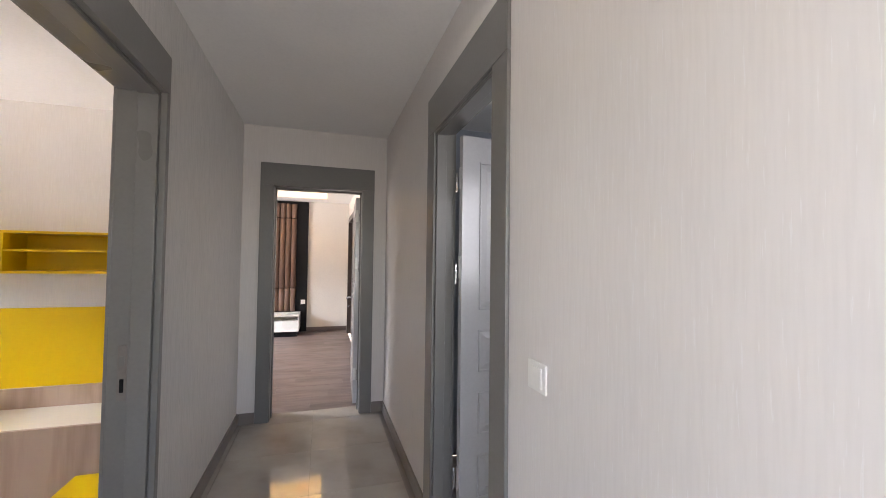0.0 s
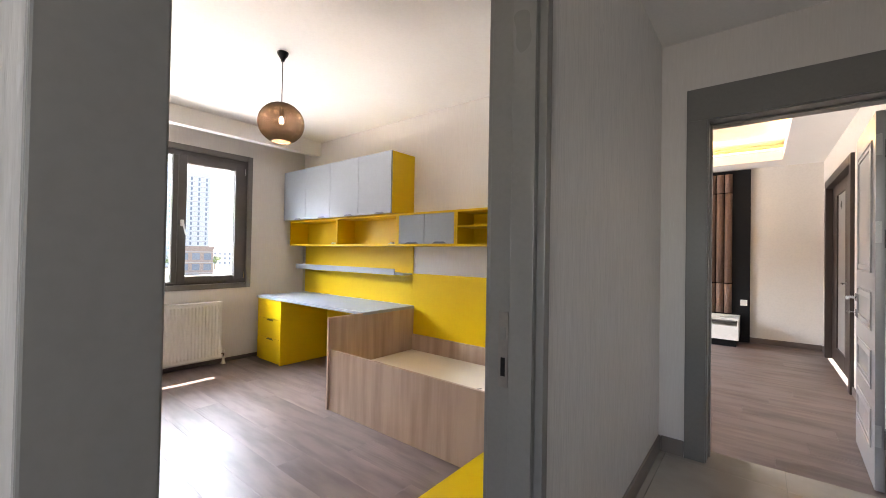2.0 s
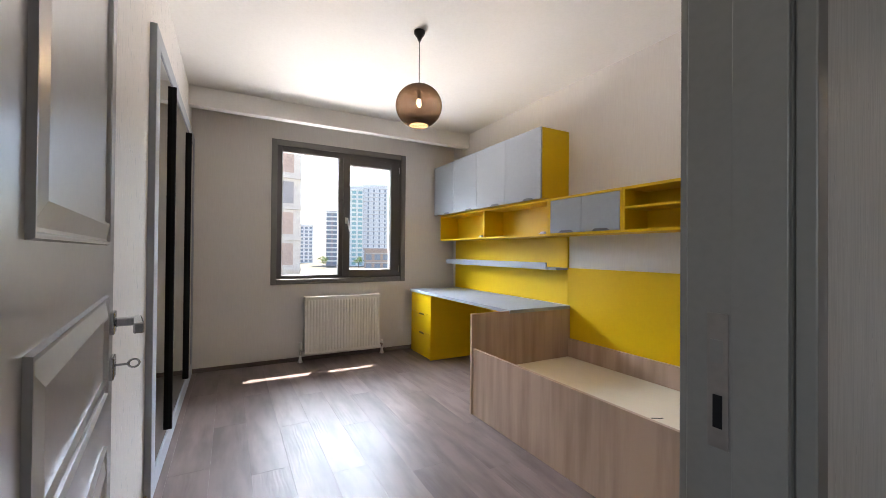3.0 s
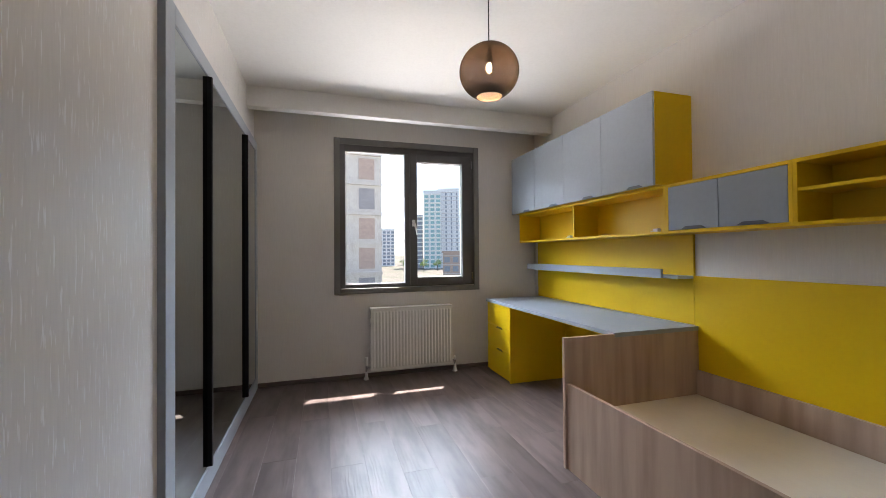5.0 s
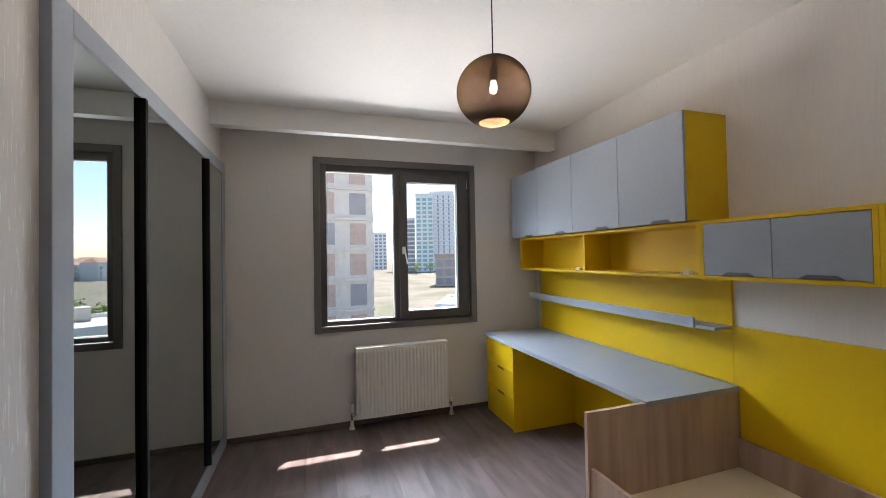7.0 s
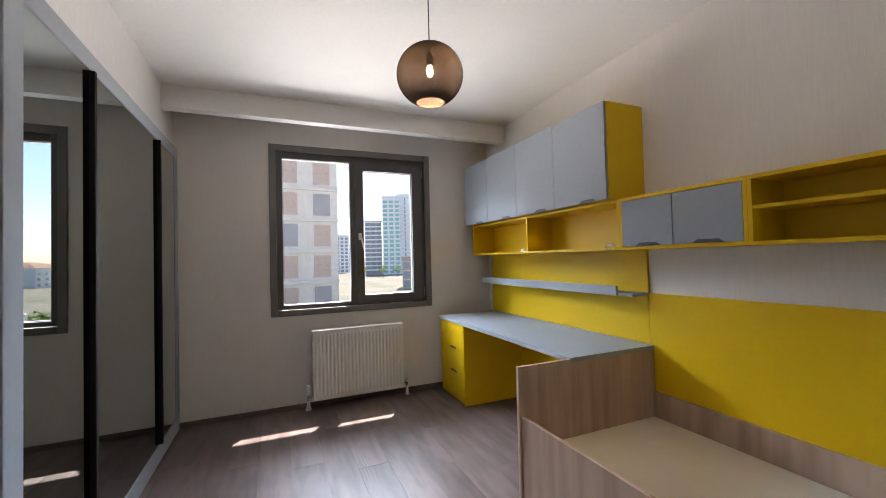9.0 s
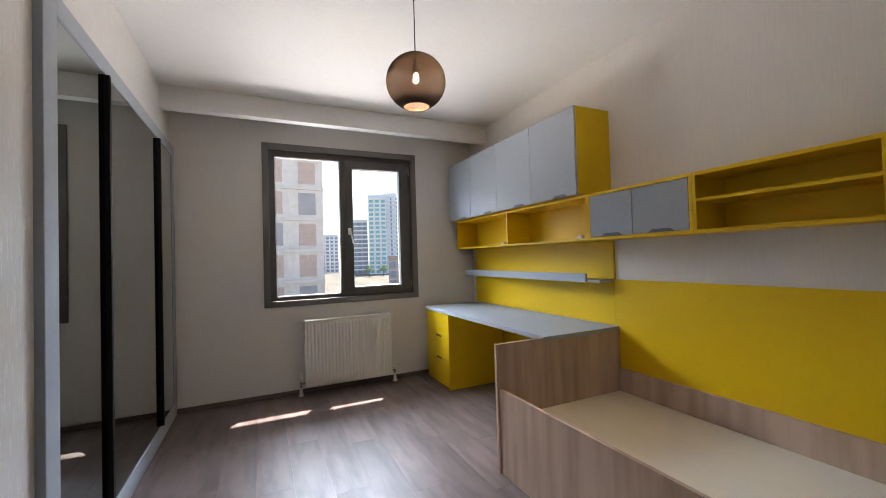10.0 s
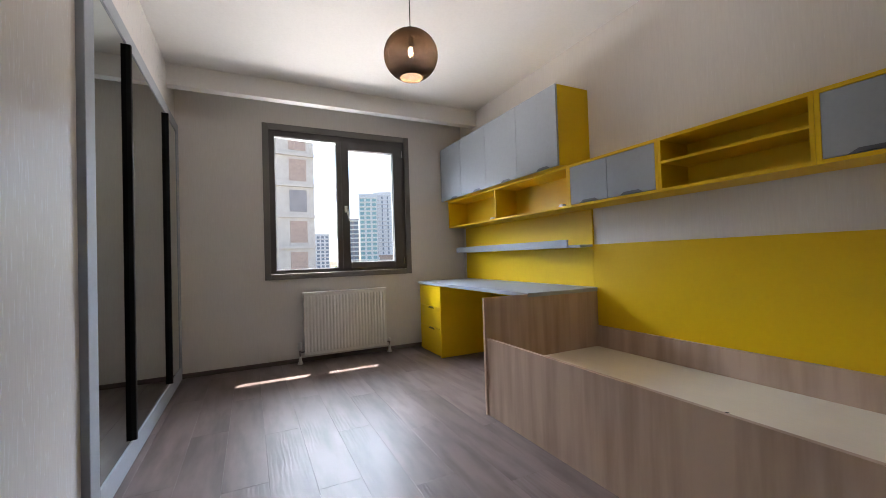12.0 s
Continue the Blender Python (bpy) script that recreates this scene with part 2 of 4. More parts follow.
solid("ceiling_hall", boxes((XD, XR + 0.13, HB - 0.15, 4.42, ZH, ZH + 0.12)), CEILING, "white hall ceiling", "ceiling", S)

LX0, LY1 = -4.0, 8.93                  # living room
solid("wall_hall_back", boxes((XH, -0.65, HB - 0.15, HB, 0, ZH), (0.45, XR, HB - 0.15, HB, 0, ZH), (-0.65, 0.45, HB - 0.15, HB, 0, 0.85), (-0.65, 0.45, HB - 0.15, HB, 2.15, ZH)), WALLPAPER, "plain wall closing the near end of the hall", "wall", S)
solid("wall_living_far", boxes((LX0, 0.6, LY1, LY1 + 0.2, 0, 3.0)), PAINT, "cream painted living room wall", "wall", S)
solid("wall_living_right", boxes((0.46, 0.6, 4.42, 6.63, 0, 3.0), (0.46, 0.6, 8.55, LY1, 0, 3.0), (0.46, 0.6, 6.63, 8.55, 2.32, 3.0)), PAINT, "cream painted living room wall with a doorway", "wall", S)
solid("wall_living_left", boxes((LX0 - 0.2, LX0, 4.2, 5.7, 0, 3.0), (LX0 - 0.2, LX0, 7.9, LY1 + 0.2, 0, 3.0), (LX0 - 0.2, LX0, 5.7, 7.9, 0, 0.6), (LX0 - 0.2, LX0, 5.7, 7.9, 2.4, 3.0)), PAINT, "unseen living room wall with a wide opening", "wall", S)
solid("wall_living_near", boxes((LX0, XH, 4.424, 4.46, 0, 3.0), (XH, 0.46, 4.424, 4.46, FZ + 0.024, 3.0), (XH, FX0 - 0.024, 4.424, 4.46, 0, FZ + 0.024), (FX1 + 0.024, 0.46, 4.424, 4.46, 0, FZ + 0.024)), PAINT, "plain living room wall beside the doorway", "wall", S)
# tray ceiling of the living room with a lit recess
TX0, TX1, TY0, TY1 = -3.4, 0.0, 5.2, 8.44
solid("ceiling_living", boxes((LX0, 0.6, 4.42, TY0, 2.67, 2.82), (LX0, 0.6, TY1, LY1 + 0.2, 2.67, 2.82), (LX0, TX0, TY0, TY1, 2.67, 2.82), (TX1, 0.6, TY0, TY1, 2.67, 2.82), (LX0, 0.6, 4.42, LY1 + 0.2, 3.0, 3.1)), CEILING, "white tray ceiling with a lit recess", "ceiling", S)
cove = thing("cove_light", -1.7, 8.5, 2.83, "warm yellow light strip along the ceiling recess", "light strip")
part("led_strip", boxes((TX0, TX1, TY1 + 0.03, TY1 + 0.06, 2.824, 2.84)), COVE_LED, cove)
part("led_strip", boxes((TX1 + 0.03, TX1 + 0.06, TY0, TY1, 2.824, 2.84)), COVE_LED, cove)

# room opposite the bedroom
QX1, QY0, QY1 = 2.3, 0.9, 3.2
solid("wall_opposite_room", boxes((XR + 0.13, QX1, QY0 - 0.1, QY0, 0, 2.6), (XR + 0.13, QX1, QY1, QY1 + 0.1, 0, 2.6), (QX1, QX1 + 0.1, QY0 - 0.1, QY1 + 0.1, 0, 2.6)), mat("pale_blue_tile", (0.35, 0.38, 0.42), 0.35), "plain grey wall of the room opposite", "wall", S)
# lamp added to light the opposite room; no window is built there
lamp("opposite_window_daylight", "AREA", 0.85, look((1.3, QY0 + 0.03, 1.7), (1.2, 3, 1.5)), (0.88, 0.94, 1.0), 0.8, 1.0)
solid("ceiling_opposite_room", boxes((XR + 0.13, QX1, QY0, QY1, 2.5, 2.6)), CEILING, "plain ceiling of the room opposite", "ceiling", S)
solid("floor_opposite_room", boxes((XR + 0.065, QX1, QY0, QY1, -0.2, -0.006)), TILE, "tiled floor of the room opposite", "floor", S)


def skirting(name, rows, material):
    solid(name, boxes(*rows, bevel=0.003), material, "low skirting board along the wall", "skirting", S)


skirting("baseboard_window", [(XW, XW + 0.014, YS + 0.02, YN, 0, 0.042)], SKIRT)
skirting("baseboard_wardrobe", [(-2.770, XD, YS, YS + 0.014, 0, 0.05)], SKIRT)
skirting("baseboard_hall_left", [(XH, XH + 0.014, HB, 1.29, 0, 0.10), (XH, XH + 0.014, 2.378, YF, 0, 0.10)], HALL_SKIRT)
skirting("baseboard_hall_right", [(XR - 0.014, XR, HB, 1.516, 0, 0.10), (XR - 0.014, XR, 2.566, YF, 0, 0.10)], HALL_SKIRT)
skirting("baseboard_hall_end", [(XH + 0.016, -0.620, YF - 0.014, YF, 0, 0.10), (0.412, XR - 0.016, YF - 0.014, YF, 0, 0.10)], HALL_SKIRT)
skirting("baseboard_living", [(LX0, 0.46, LY1 - 0.014, LY1, 0, 0.08), (0.446, 0.46, 4.47, 6.628, 0, 0.08), (0.446, 0.46, 8.552, LY1 - 0.016, 0, 0.08)], SKIRT)

# ---------------------------------------------------------------- doors


def ringed(bm, x0, x1, z0, z1, y, out, profile):
    """A moulded panel on a face at y: rings of (inset, height), closed in the middle. out: -1 or 1, the way it stands out."""
    rings = []
    for d, h in profile:
        yy = y + out * h
        rings.append([bm.verts.new(c) for c in ((x0 + d, yy, z0 + d), (x1 - d, yy, z0 + d), (x1 - d, yy, z1 - d), (x0 + d, yy, z1 - d))])
    for a, b in zip(rings, rings[1:]):
        for k in range(4):
            bm.faces.new((a[k], a[(k + 1) % 4], b[(k + 1) % 4], b[k]))
    bm.faces.new(rings[-1])
    bmesh.ops.recalc_face_normals(bm, faces=bm.faces)
    return bm


MOULD = [(0.0, 0.0), (0.002, 0.007), (0.007, 0.007), (0.0095, 0.001), (0.014, 0.001), (0.042, 0.0085), (0.047, 0.0085), (0.049, 0.002), (0.052, 0.002)]


def door_leaf(name, x, y, rz, w, h, label, handle_side, half=0.02, stile=0.105):
    """A moulded leaf hinged at local x = 0, with one tall and three low panels on both faces."""
    leaf = thing(name, x, y, 0.008, label, "door", rz=rz)
    bm = box(0, w, -half, half, 0, h, 0.0025)
    for side in (-1, 1):
        for z0, z1 in ((1.20, h - 0.14), (0.865, 1.09), (0.53, 0.755), (0.195, 0.42)):
            ringed(bm, stile, w - stile, z0, z1, side * (half + 0.0002), side, MOULD)
    me = mesh_of("leaf_panel", bm, GREY_LEAF)
    ob = new("leaf_panel", me)
    ob.parent = leaf
    for z in (1.92, 1.43, 0.30):
        plate = box(-0.0022, 0.0, -half + 0.014, half, z - 0.06, z + 0.06, 0.0008)
        for zz, yy in ((z - 0.04, -half + 0.026), (z - 0.015, half - 0.012), (z + 0.04, -half + 0.026)):
            rod(plate, (-0.0030, yy, zz), (-0.0020, yy, zz), 0.0055, 0.0055, 14)
            rod(plate, (-0.0036, yy, zz), (-0.0028, yy, zz), 0.002, 0.003, 8)
        part_local("hinge_plate", plate, NICKEL, leaf, "satin steel hinge plate with screws")
    for s in handle_side:
        door_handle_local(leaf, w, s, half)
    return leaf


def part_local(name, bm, material, parent, label=""):
    ob = new(name, mesh_of(name, bm, material))
    ob.parent = parent
    if label:
        ob["label"] = label
    return ob


def door_handle_local(leaf, w, side, half):
    y, c = side * (half + 0.0005), w - 0.062
    h = part_local("handle", box(c - 0.025, c + 0.025, y, y + side * 0.010, 0.988, 1.042, 0.003), STEEL, leaf, "satin steel lever handle on a square rose")
    part_local("neck", box(c - 0.011, c + 0.011, y + side * 0.010, y + side * 0.052, 1.005, 1.025, 0.003), STEEL, h)
    # a flat lever that widens a little towards its square end
    bm = extrude([(c + 0.013, y + side * 0.044), (c + 0.010, y + side * 0.060), (c - 0.118, y + side * 0.070), (c - 0.120, y + side * 0.050)], 1.003, 1.027)
    bmesh.ops.bevel(bm, geom=list(bm.edges), offset=0.003, segments=2, affect="EDGES", profile=0.5)
    part_local("lever", bm, STEEL, h)
    k = part_local("lock_rose", box(c - 0.025, c + 0.025, y, y + side * 0.010, 0.880, 0.934, 0.003), STEEL, leaf, "square steel lock rose")
    bm = rod(bmesh.new(), (c, y + side * 0.008, 0.911), (c, y + side * 0.036, 0.911), 0.003, sides=10)
    ring = [(c, y + side * (0.046 + 0.011 * math.cos(a)), 0.911 + 0.010 * math.sin(a)) for a in (2 * math.pi * q / 12 for q in range(12))]
    for p, q in zip(ring, ring[1:] + ring[:1]):
        rod(bm, p, q, 0.0026, sides=8)
    part_local("key", bm, STEEL, k, "steel key with a ring bow")


def hinge(frame_ob, x, y, z, plate=None):
    bm = rod(bmesh.new(), (x, y, z - 0.05), (x, y, z + 0.05), 0.008, sides=12)
    rod(bm, (x, y, z + 0.05), (x, y, z + 0.062), 0.006, 0.002, sides=12)
    if plate:
        cuboid(bm, *plate, 0.002)
    part("hinge", bm, STEEL, frame_ob, "satin steel butt hinge")


def doorway(name, label, axis, face_a, face_b, lo, hi, top, out_lo, out_hi, out_top, stop, reveal=0.006, proud=0.016, stop_lo=0.012, room_reveal=None):
    """Lining, stop and casings of an opening in a wall that runs along axis, between its faces."""
    f = thing(name, 0, 0, 0, label, "door frame", kind=S)
    def put(n, a0, a1, c0, c1, z0, z1, b=0.003):
        r = (c0, c1, a0, a1, z0, z1) if axis == "y" else (a0, a1, c0, c1, z0, z1)
        part(n, box(*r, b), GREY_DOOR, f)
    t, a, b = 0.022, min(face_a, face_b), max(face_a, face_b)
    put("jamb", lo - t, lo, a, b, 0, top)
    put("jamb", hi, hi + t, a, b, 0, top)
    put("head", lo - t, hi + t, a, b, top, top + t)
    s0, s1 = sorted(stop)
    put("stop", lo, lo + stop_lo, s0, s1, 0, top - 0.001, 0.002)
    put("stop", hi - 0.012, hi, s0, s1, 0, top - 0.001, 0.002)
    put("stop", lo + stop_lo, hi - 0.012, s0, s1, top - 0.013, top - 0.001, 0.002)
    for c0, c1 in ((a - 0.016, a - 0.001), (b + 0.001, b + proud)) if axis == "y" and b < 0 else ((a - proud, a - 0.001), (b + 0.001, b + 0.016)):
        put("casing", out_lo, lo - (room_reveal if room_reveal and c0 < a else reveal), c0, c1, 0, top + 0.006)
        put("casing", hi + 0.006, out_hi, c0, c1, 0, top + 0.006)
        put("casing", out_lo, out_hi, c0, c1, top + 0.0065, out_top)
    return f


bed_frame_door = doorway("door_1", "grey door frame of the bedroom", "y", XD, XH, DY0, DY1, DZ, 1.293, 2.375, 2.375, (-0.842, XH), -0.032, 0.028, 0.030, 0.006)
part("strike_plate", box(-0.884, -0.850, DY1 - 0.003, DY1 + 0.001, 0.865, 1.098, 0.001), mat("dull_strike_metal", (0.22, 0.20, 0.185), 0.45, 0.4, scale=60, amount=0.08), bed_frame_door, "dull metal strike plate")
part("bolt_hole", box(-0.878, -0.858, DY1 - 0.0042, DY1 - 0.002, 1.012, 1.052), GREY_DOOR, bed_frame_door)
# flat black patch painting the dark inside the latch hole
part("latch_hole", box(-0.874, -0.859, DY1 - 0.0042, DY1 - 0.002, 0.900, 0.957), BLACK, bed_frame_door)
opp_frame = doorway("door_2", "grey door frame opposite the bedroom", "y", XR, XR + 0.10, RY0, RY1, 2.185, 1.519, 2.563, 2.413, (XR, XR + 0.055))
end_frame = doorway("door_3", "grey door frame at the end of the hall", "x", YF, 4.46, FX0, FX1, FZ, -0.618, 0.41, 2.355, (4.32, 4.36))
door_leaf("bedroom_door", -0.856, 1.406, 186.7, 0.918, 2.165, "pale grey panelled bedroom door standing wide open", (-1,), 0.025, 0.15)
door_leaf("opposite_door", 0.648, 2.346, 5, 0.74, 2.15, "grey panelled door standing open into a dim room", ())
door_leaf("living_room_door", 0.275, 4.475, 87.5, 0.79, 2.11, "pale grey door standing open into the living room", (1,))
hinge(bed_frame_door, -0.849, 1.376, 1.92)
hinge(bed_frame_door, -0.849, 1.376, 1.43)
hinge(bed_frame_door, -0.849, 1.376, 0.30)
for z in (1.90, 1.40, 0.30):
    hinge(opp_frame, 0.632, 2.368, z)
    hinge(end_frame, 0.296, 4.462, z)

# dark double door with one glazed leaf in the living room's wall
WALNUT = mat("dark_walnut", (0.045, 0.03, 0.025), 0.4, scale=6, stretch=(6, 6, 0.5), amount=0.2)
dd = thing("living_side_door", 0.5, 7.59, 0, "dark brown double door, one leaf with a grey pane", "door")
part("frame", boxes((0.43, 0.62, 6.632, 6.73, 0, 2.318), (0.43, 0.62, 8.45, 8.548, 0, 2.318), (0.43, 0.62, 6.73, 8.45, 2.22, 2.318), bevel=0.004), WALNUT, dd)
part("leaf", box(0.50, 0.54, 6.732, 7.40, 0.008, 2.218, 0.003), WALNUT, dd)
glazed = part("glazed_leaf", boxes((0.50, 0.54, 7.404, 7.50, 0.008, 2.218), (0.50, 0.54, 8.10, 8.448, 0.008, 2.218), (0.50, 0.54, 7.50, 8.10, 0.008, 0.20), (0.50, 0.54, 7.50, 8.10, 2.08, 2.218), bevel=0.003), WALNUT, dd)
part("pane", box(0.515, 0.525, 7.50, 8.10, 0.20, 2.08), mat("grey_frosted_glass", (0.30, 0.29, 0.28), 0.3, scale=20, amount=0.05), glazed, "grey frosted pane")
part("handle", boxes((0.455, 0.498, 7.33, 7.35, 1.02, 1.04), (0.445, 0.458, 7.23, 7.35, 1.02, 1.04), bevel=0.003), STEEL, dd)

# ---------------------------------------------------------------- window
win = thing("window_1", XW, 2.72, WZ0, "anthracite plastic window with two panes", "window", kind=S)
for r in ((1.956, 2.013, 0.838, 2.39), (3.43, 3.487, 0.838, 2.39)):
    part("casing", box(XW, XW + 0.016, r[0], r[1], r[2], r[3], 0.003), CASING_GREY, win)
part("casing", box(XW, XW + 0.016, 2.0135, 3.4295, 2.33, 2.39, 0.003), CASING_GREY, win)
part("window_sill", box(XW - 0.06, XW + 0.018, 2.0135, 3.4295, 0.838, 0.893, 0.004), CASING_GREY, win)
GX = XW - 0.055
part("window_frame", boxes((GX - 0.04, GX + 0.03, WY0, 2.065, WZ0 + 0.024, WZ1), (GX - 0.04, GX + 0.03, 3.39, WY1, WZ0 + 0.024, WZ1), (GX - 0.04, GX + 0.03, 2.065, 3.39, 2.275, WZ1), (GX - 0.04, GX + 0.03, 2.065, 3.39, WZ0 + 0.024, 0.93), (GX - 0.04, GX + 0.03, 2.675, 2.735, 0.93, 2.275), bevel=0.003), WINDOW_GREY, win)
sash = part("sash", boxes((GX - 0.03, GX + 0.048, 2.722, 2.80, 0.915, 2.285), (GX - 0.03, GX + 0.048, 3.300, 3.403, 0.915, 2.285), (GX - 0.03, GX + 0.048, 2.80, 3.300, 2.200, 2.285), (GX - 0.03, GX + 0.048, 2.80, 3.300, 0.915, 0.988), bevel=0.004), WINDOW_GREY, win)
# bead round each pane, its colour paled to paint the sunlit edge
GLOW_BEAD = mat("bead_painted_sun_glow", (0.62, 0.61, 0.60), 0.5, scale=50, amount=0.05)
for y0, y1, z0, z1 in ((2.065, 2.675, 0.93, 2.275), (2.80, 3.30, 0.988, 2.200)):
    part("glazing_bead", boxes((GX - 0.014, GX + 0.012, y0, y0 + 0.007, z0, z1), (GX - 0.014, GX + 0.012, y1 - 0.007, y1, z0, z1), (GX - 0.014, GX + 0.012, y0 + 0.007, y1 - 0.007, z1 - 0.007, z1), (GX - 0.014, GX + 0.012, y0 + 0.007, y1 - 0.007, z0, z0 + 0.007)), GLOW_BEAD, win, "glazing bead round the pane, paled as if sunlit")
for r in ((2.07, 2.67, 0.935, 2.27), (2.798, 3.312, 0.986, 2.207)):
    p = part("pane", box(GX - 0.004, GX, *r), GLASS, win)
    p.visible_shadow = False
hd = part("handle", box(GX + 0.048, GX + 0.060, 2.745, 2.777, 1.52, 1.59, 0.003), WHITE, win, "pale grey window handle")
bm = rod(bmesh.new(), (GX + 0.058, 2.761, 1.56), (GX + 0.085, 2.761, 1.56), 0.008)
rod(bm, (GX + 0.080, 2.761, 1.567), (GX + 0.080, 2.790, 1.43), 0.009, 0.007)
part("grip", bm, WHITE, hd)
for z in (0.99, 2.20):
    part("hinge", rod(bmesh.new(), (GX + 0.05, 3.409, z - 0.04), (GX + 0.05, 3.409, z + 0.04), 0.007), STEEL, win)
part("outer_sill", box(XW - 0.29, GX - 0.042, WY0 + 0.002, WY1 - 0.002, WZ0 + 0.002, WZ0 + 0.022, 0.002), CONCRETE, win)

# ---------------------------------------------------------------- radiator
rad = thing("radiator", -4.93, 2.716, 0.0, "white ribbed panel radiator under the window", "radiator")
RX, RY0_, RY1_ = -4.905, 2.295, 3.137
# one pressed sheet: shallow upright ribs between plain margins
bm = bmesh.new()
cols = [(RY0_, 0.0), (RY0_ + 0.018, 0.0)]
for k in range(25):
    y = RY0_ + 0.030 + (RY1_ - RY0_ - 0.060) * k / 24
    cols += [(y - 0.011, 0.0), (y - 0.006, 0.0045), (y + 0.006, 0.0045), (y + 0.011, 0.0)]
cols += [(RY1_ - 0.018, 0.0), (RY1_, 0.0)]
rows = [(0.085, 0), (0.110, 0), (0.125, 1), (0.655, 1), (0.670, 0), (0.69, 0)]
grid = [[bm.verts.new((RX + 0.006 + d * on, y, z)) for y, d in cols] for z, on in rows]
back = [[bm.verts.new((RX, y, z)) for y in (RY0_, RY1_)] for z in (0.085, 0.69)]
for a, b in zip(grid, grid[1:]):
    for k in range(len(cols) - 1):
        bm.faces.new((a[k], a[k + 1], b[k + 1], b[k]))
bm.faces.new((back[0][0], back[1][0], back[1][1], back[0][1]))
bm.faces.new([back[0][0], back[0][1]] + grid[0][::-1])
bm.faces.new([back[1][1], back[1][0]] + grid[-1])
bm.faces.new([back[1][0], back[0][0]] + [g[0] for g in grid])
bm.faces.new([back[0][1], back[1][1]] + [g[-1] for g in grid][::-1])
bmesh.ops.recalc_face_normals(bm, faces=bm.faces)
part("front_panel", bm, WHITE, rad)
part("back_panel", box(-4.985, -4.979, RY0_, RY1_, 0.085, 0.69, 0.002), WHITE, rad)
part("side_cover", box(-4.979, RX, RY0_, RY0_ + 0.004, 0.10, 0.69, 0.001), WHITE, rad)
part("side_cover", box(-4.979, RX, RY1_ - 0.004, RY1_, 0.10, 0.69, 0.001), WHITE, rad)
bm = bmesh.new()
cuboid(bm, -4.985, RX + 0.008, RY0_ - 0.001, RY1_ + 0.001, 0.69, 0.703, 0.003)
for k in range(34):
    y = RY0_ + 0.025 + k * 0.0238
    cuboid(bm, -4.97, RX - 0.012, y, y + 0.008, 0.703, 0.7045)
part("top_grille", bm, WHITE, rad)
for y in (2.45, 2.95):
    part("wall_bracket", box(XW, -4.985, y, y + 0.03, 0.2, 0.6, 0.001), STEEL, rad)
for y, head in ((2.255, True), (3.175, False)):
    v = part("valve", rod(rod(bmesh.new(), (-4.94, y, 0.0), (-4.94, y, 0.13), 0.008), (-4.94, y, 0.115), (-4.94, min(max(y, RY0_ + 0.01), RY1_ - 0.01), 0.115), 0.008), STEEL, rad, "steel radiator valve with white floor collar")
    bm = lathe(bmesh.new(), (-4.94, y, 0.0), [(0.0, 0.0), (0.027, 0.0), (0.026, 0.006), (0.016, 0.03), (0.013, 0.06), (0.013, 0.075), (0.0, 0.075)], 24)
    part("collar", bm, WHITE, v, "white plastic collar", True)
    if head:
        bm = lathe(bmesh.new(), (-4.94, y, 0.135), [(0.0, 0.0), (0.014, 0.0), (0.017, 0.01), (0.017, 0.07), (0.013, 0.082), (0.0, 0.083)], 20)
    else:
        bm = lathe(bmesh.new(), (-4.94, y, 0.12), [(0.0, 0.0), (0.012, 0.0), (0.013, 0.03), (0.010, 0.036), (0.0, 0.036)], 20)
    part("valve_head", bm, WHITE, v, "", True)

# ---------------------------------------------------------------- wardrobe
wr = thing("wardrobe", -3.9, YS, 0, "built-in wardrobe with smoked mirror sliding doors", "wardrobe")
WX0, WX1, WT = XW + 0.002, -2.772, 2.275
FY, MY = 1.268, 1.262                  # frame's face, mirrors' face
part("frame_post", box(WX1 - 0.105, WX1, YS - 0.10, FY, 0.0, WT, 0.003), BLUE_GREY, wr)
part("frame_post", box(WX0, WX0 + 0.085, YS - 0.10, FY, 0.0, WT, 0.003), BLUE_GREY, wr)
part("frame_head", box(WX0 + 0.085, WX1 - 0.105, YS - 0.10, FY, 2.192, WT, 0.003), BLUE_GREY, wr)
part("frame_base", box(WX0 + 0.085, WX1 - 0.105, YS - 0.10, FY, 0.0, 0.112, 0.003), BLUE_GREY, wr)
part("carcass", boxes((WX0, WX1, 0.62, 0.64, 0, WT), (WX0, WX0 + 0.02, 0.64, YS - 0.102, 0, WT), (WX1 - 0.02, WX1, 0.64, YS - 0.102, 0, WT), (WX0, WX1, 0.64, YS - 0.102, WT - 0.02, WT)), OAK, wr)
DX = (WX1 - 0.106, -3.374, -4.432, WX0 + 0.086)
for a, b in zip(DX, DX[1:]):
    d = part("sliding_door", box(b + 0.002, a - 0.002, MY - 0.022, MY - 0.004, 0.1125, 2.1915, 0.001), BLACK, wr)
    part("mirror", box(b + 0.004, a - 0.004, MY - 0.0035, MY, 0.1155, 2.1885), MIRROR, d, "dark smoked mirror panel")
for x in DX[1:3]:
    bm = extrude([(x - 0.005, MY - 0.003), (x + 0.004, MY - 0.003), (x + 0.004, MY + 0.019), (x + 0.002, MY + 0.022), (x - 0.020, MY + 0.022), (x - 0.022, MY + 0.019), (x - 0.022, MY + 0.010), (x - 0.018, MY + 0.010), (x - 0.016, MY + 0.017), (x - 0.005, MY + 0.017)], 0.116, 2.19)
    part("pull_profile", bm, BLACK, wr, "full-height black aluminium grip profile")

# ---------------------------------------------------------------- desk wall furniture
CY = 3.86


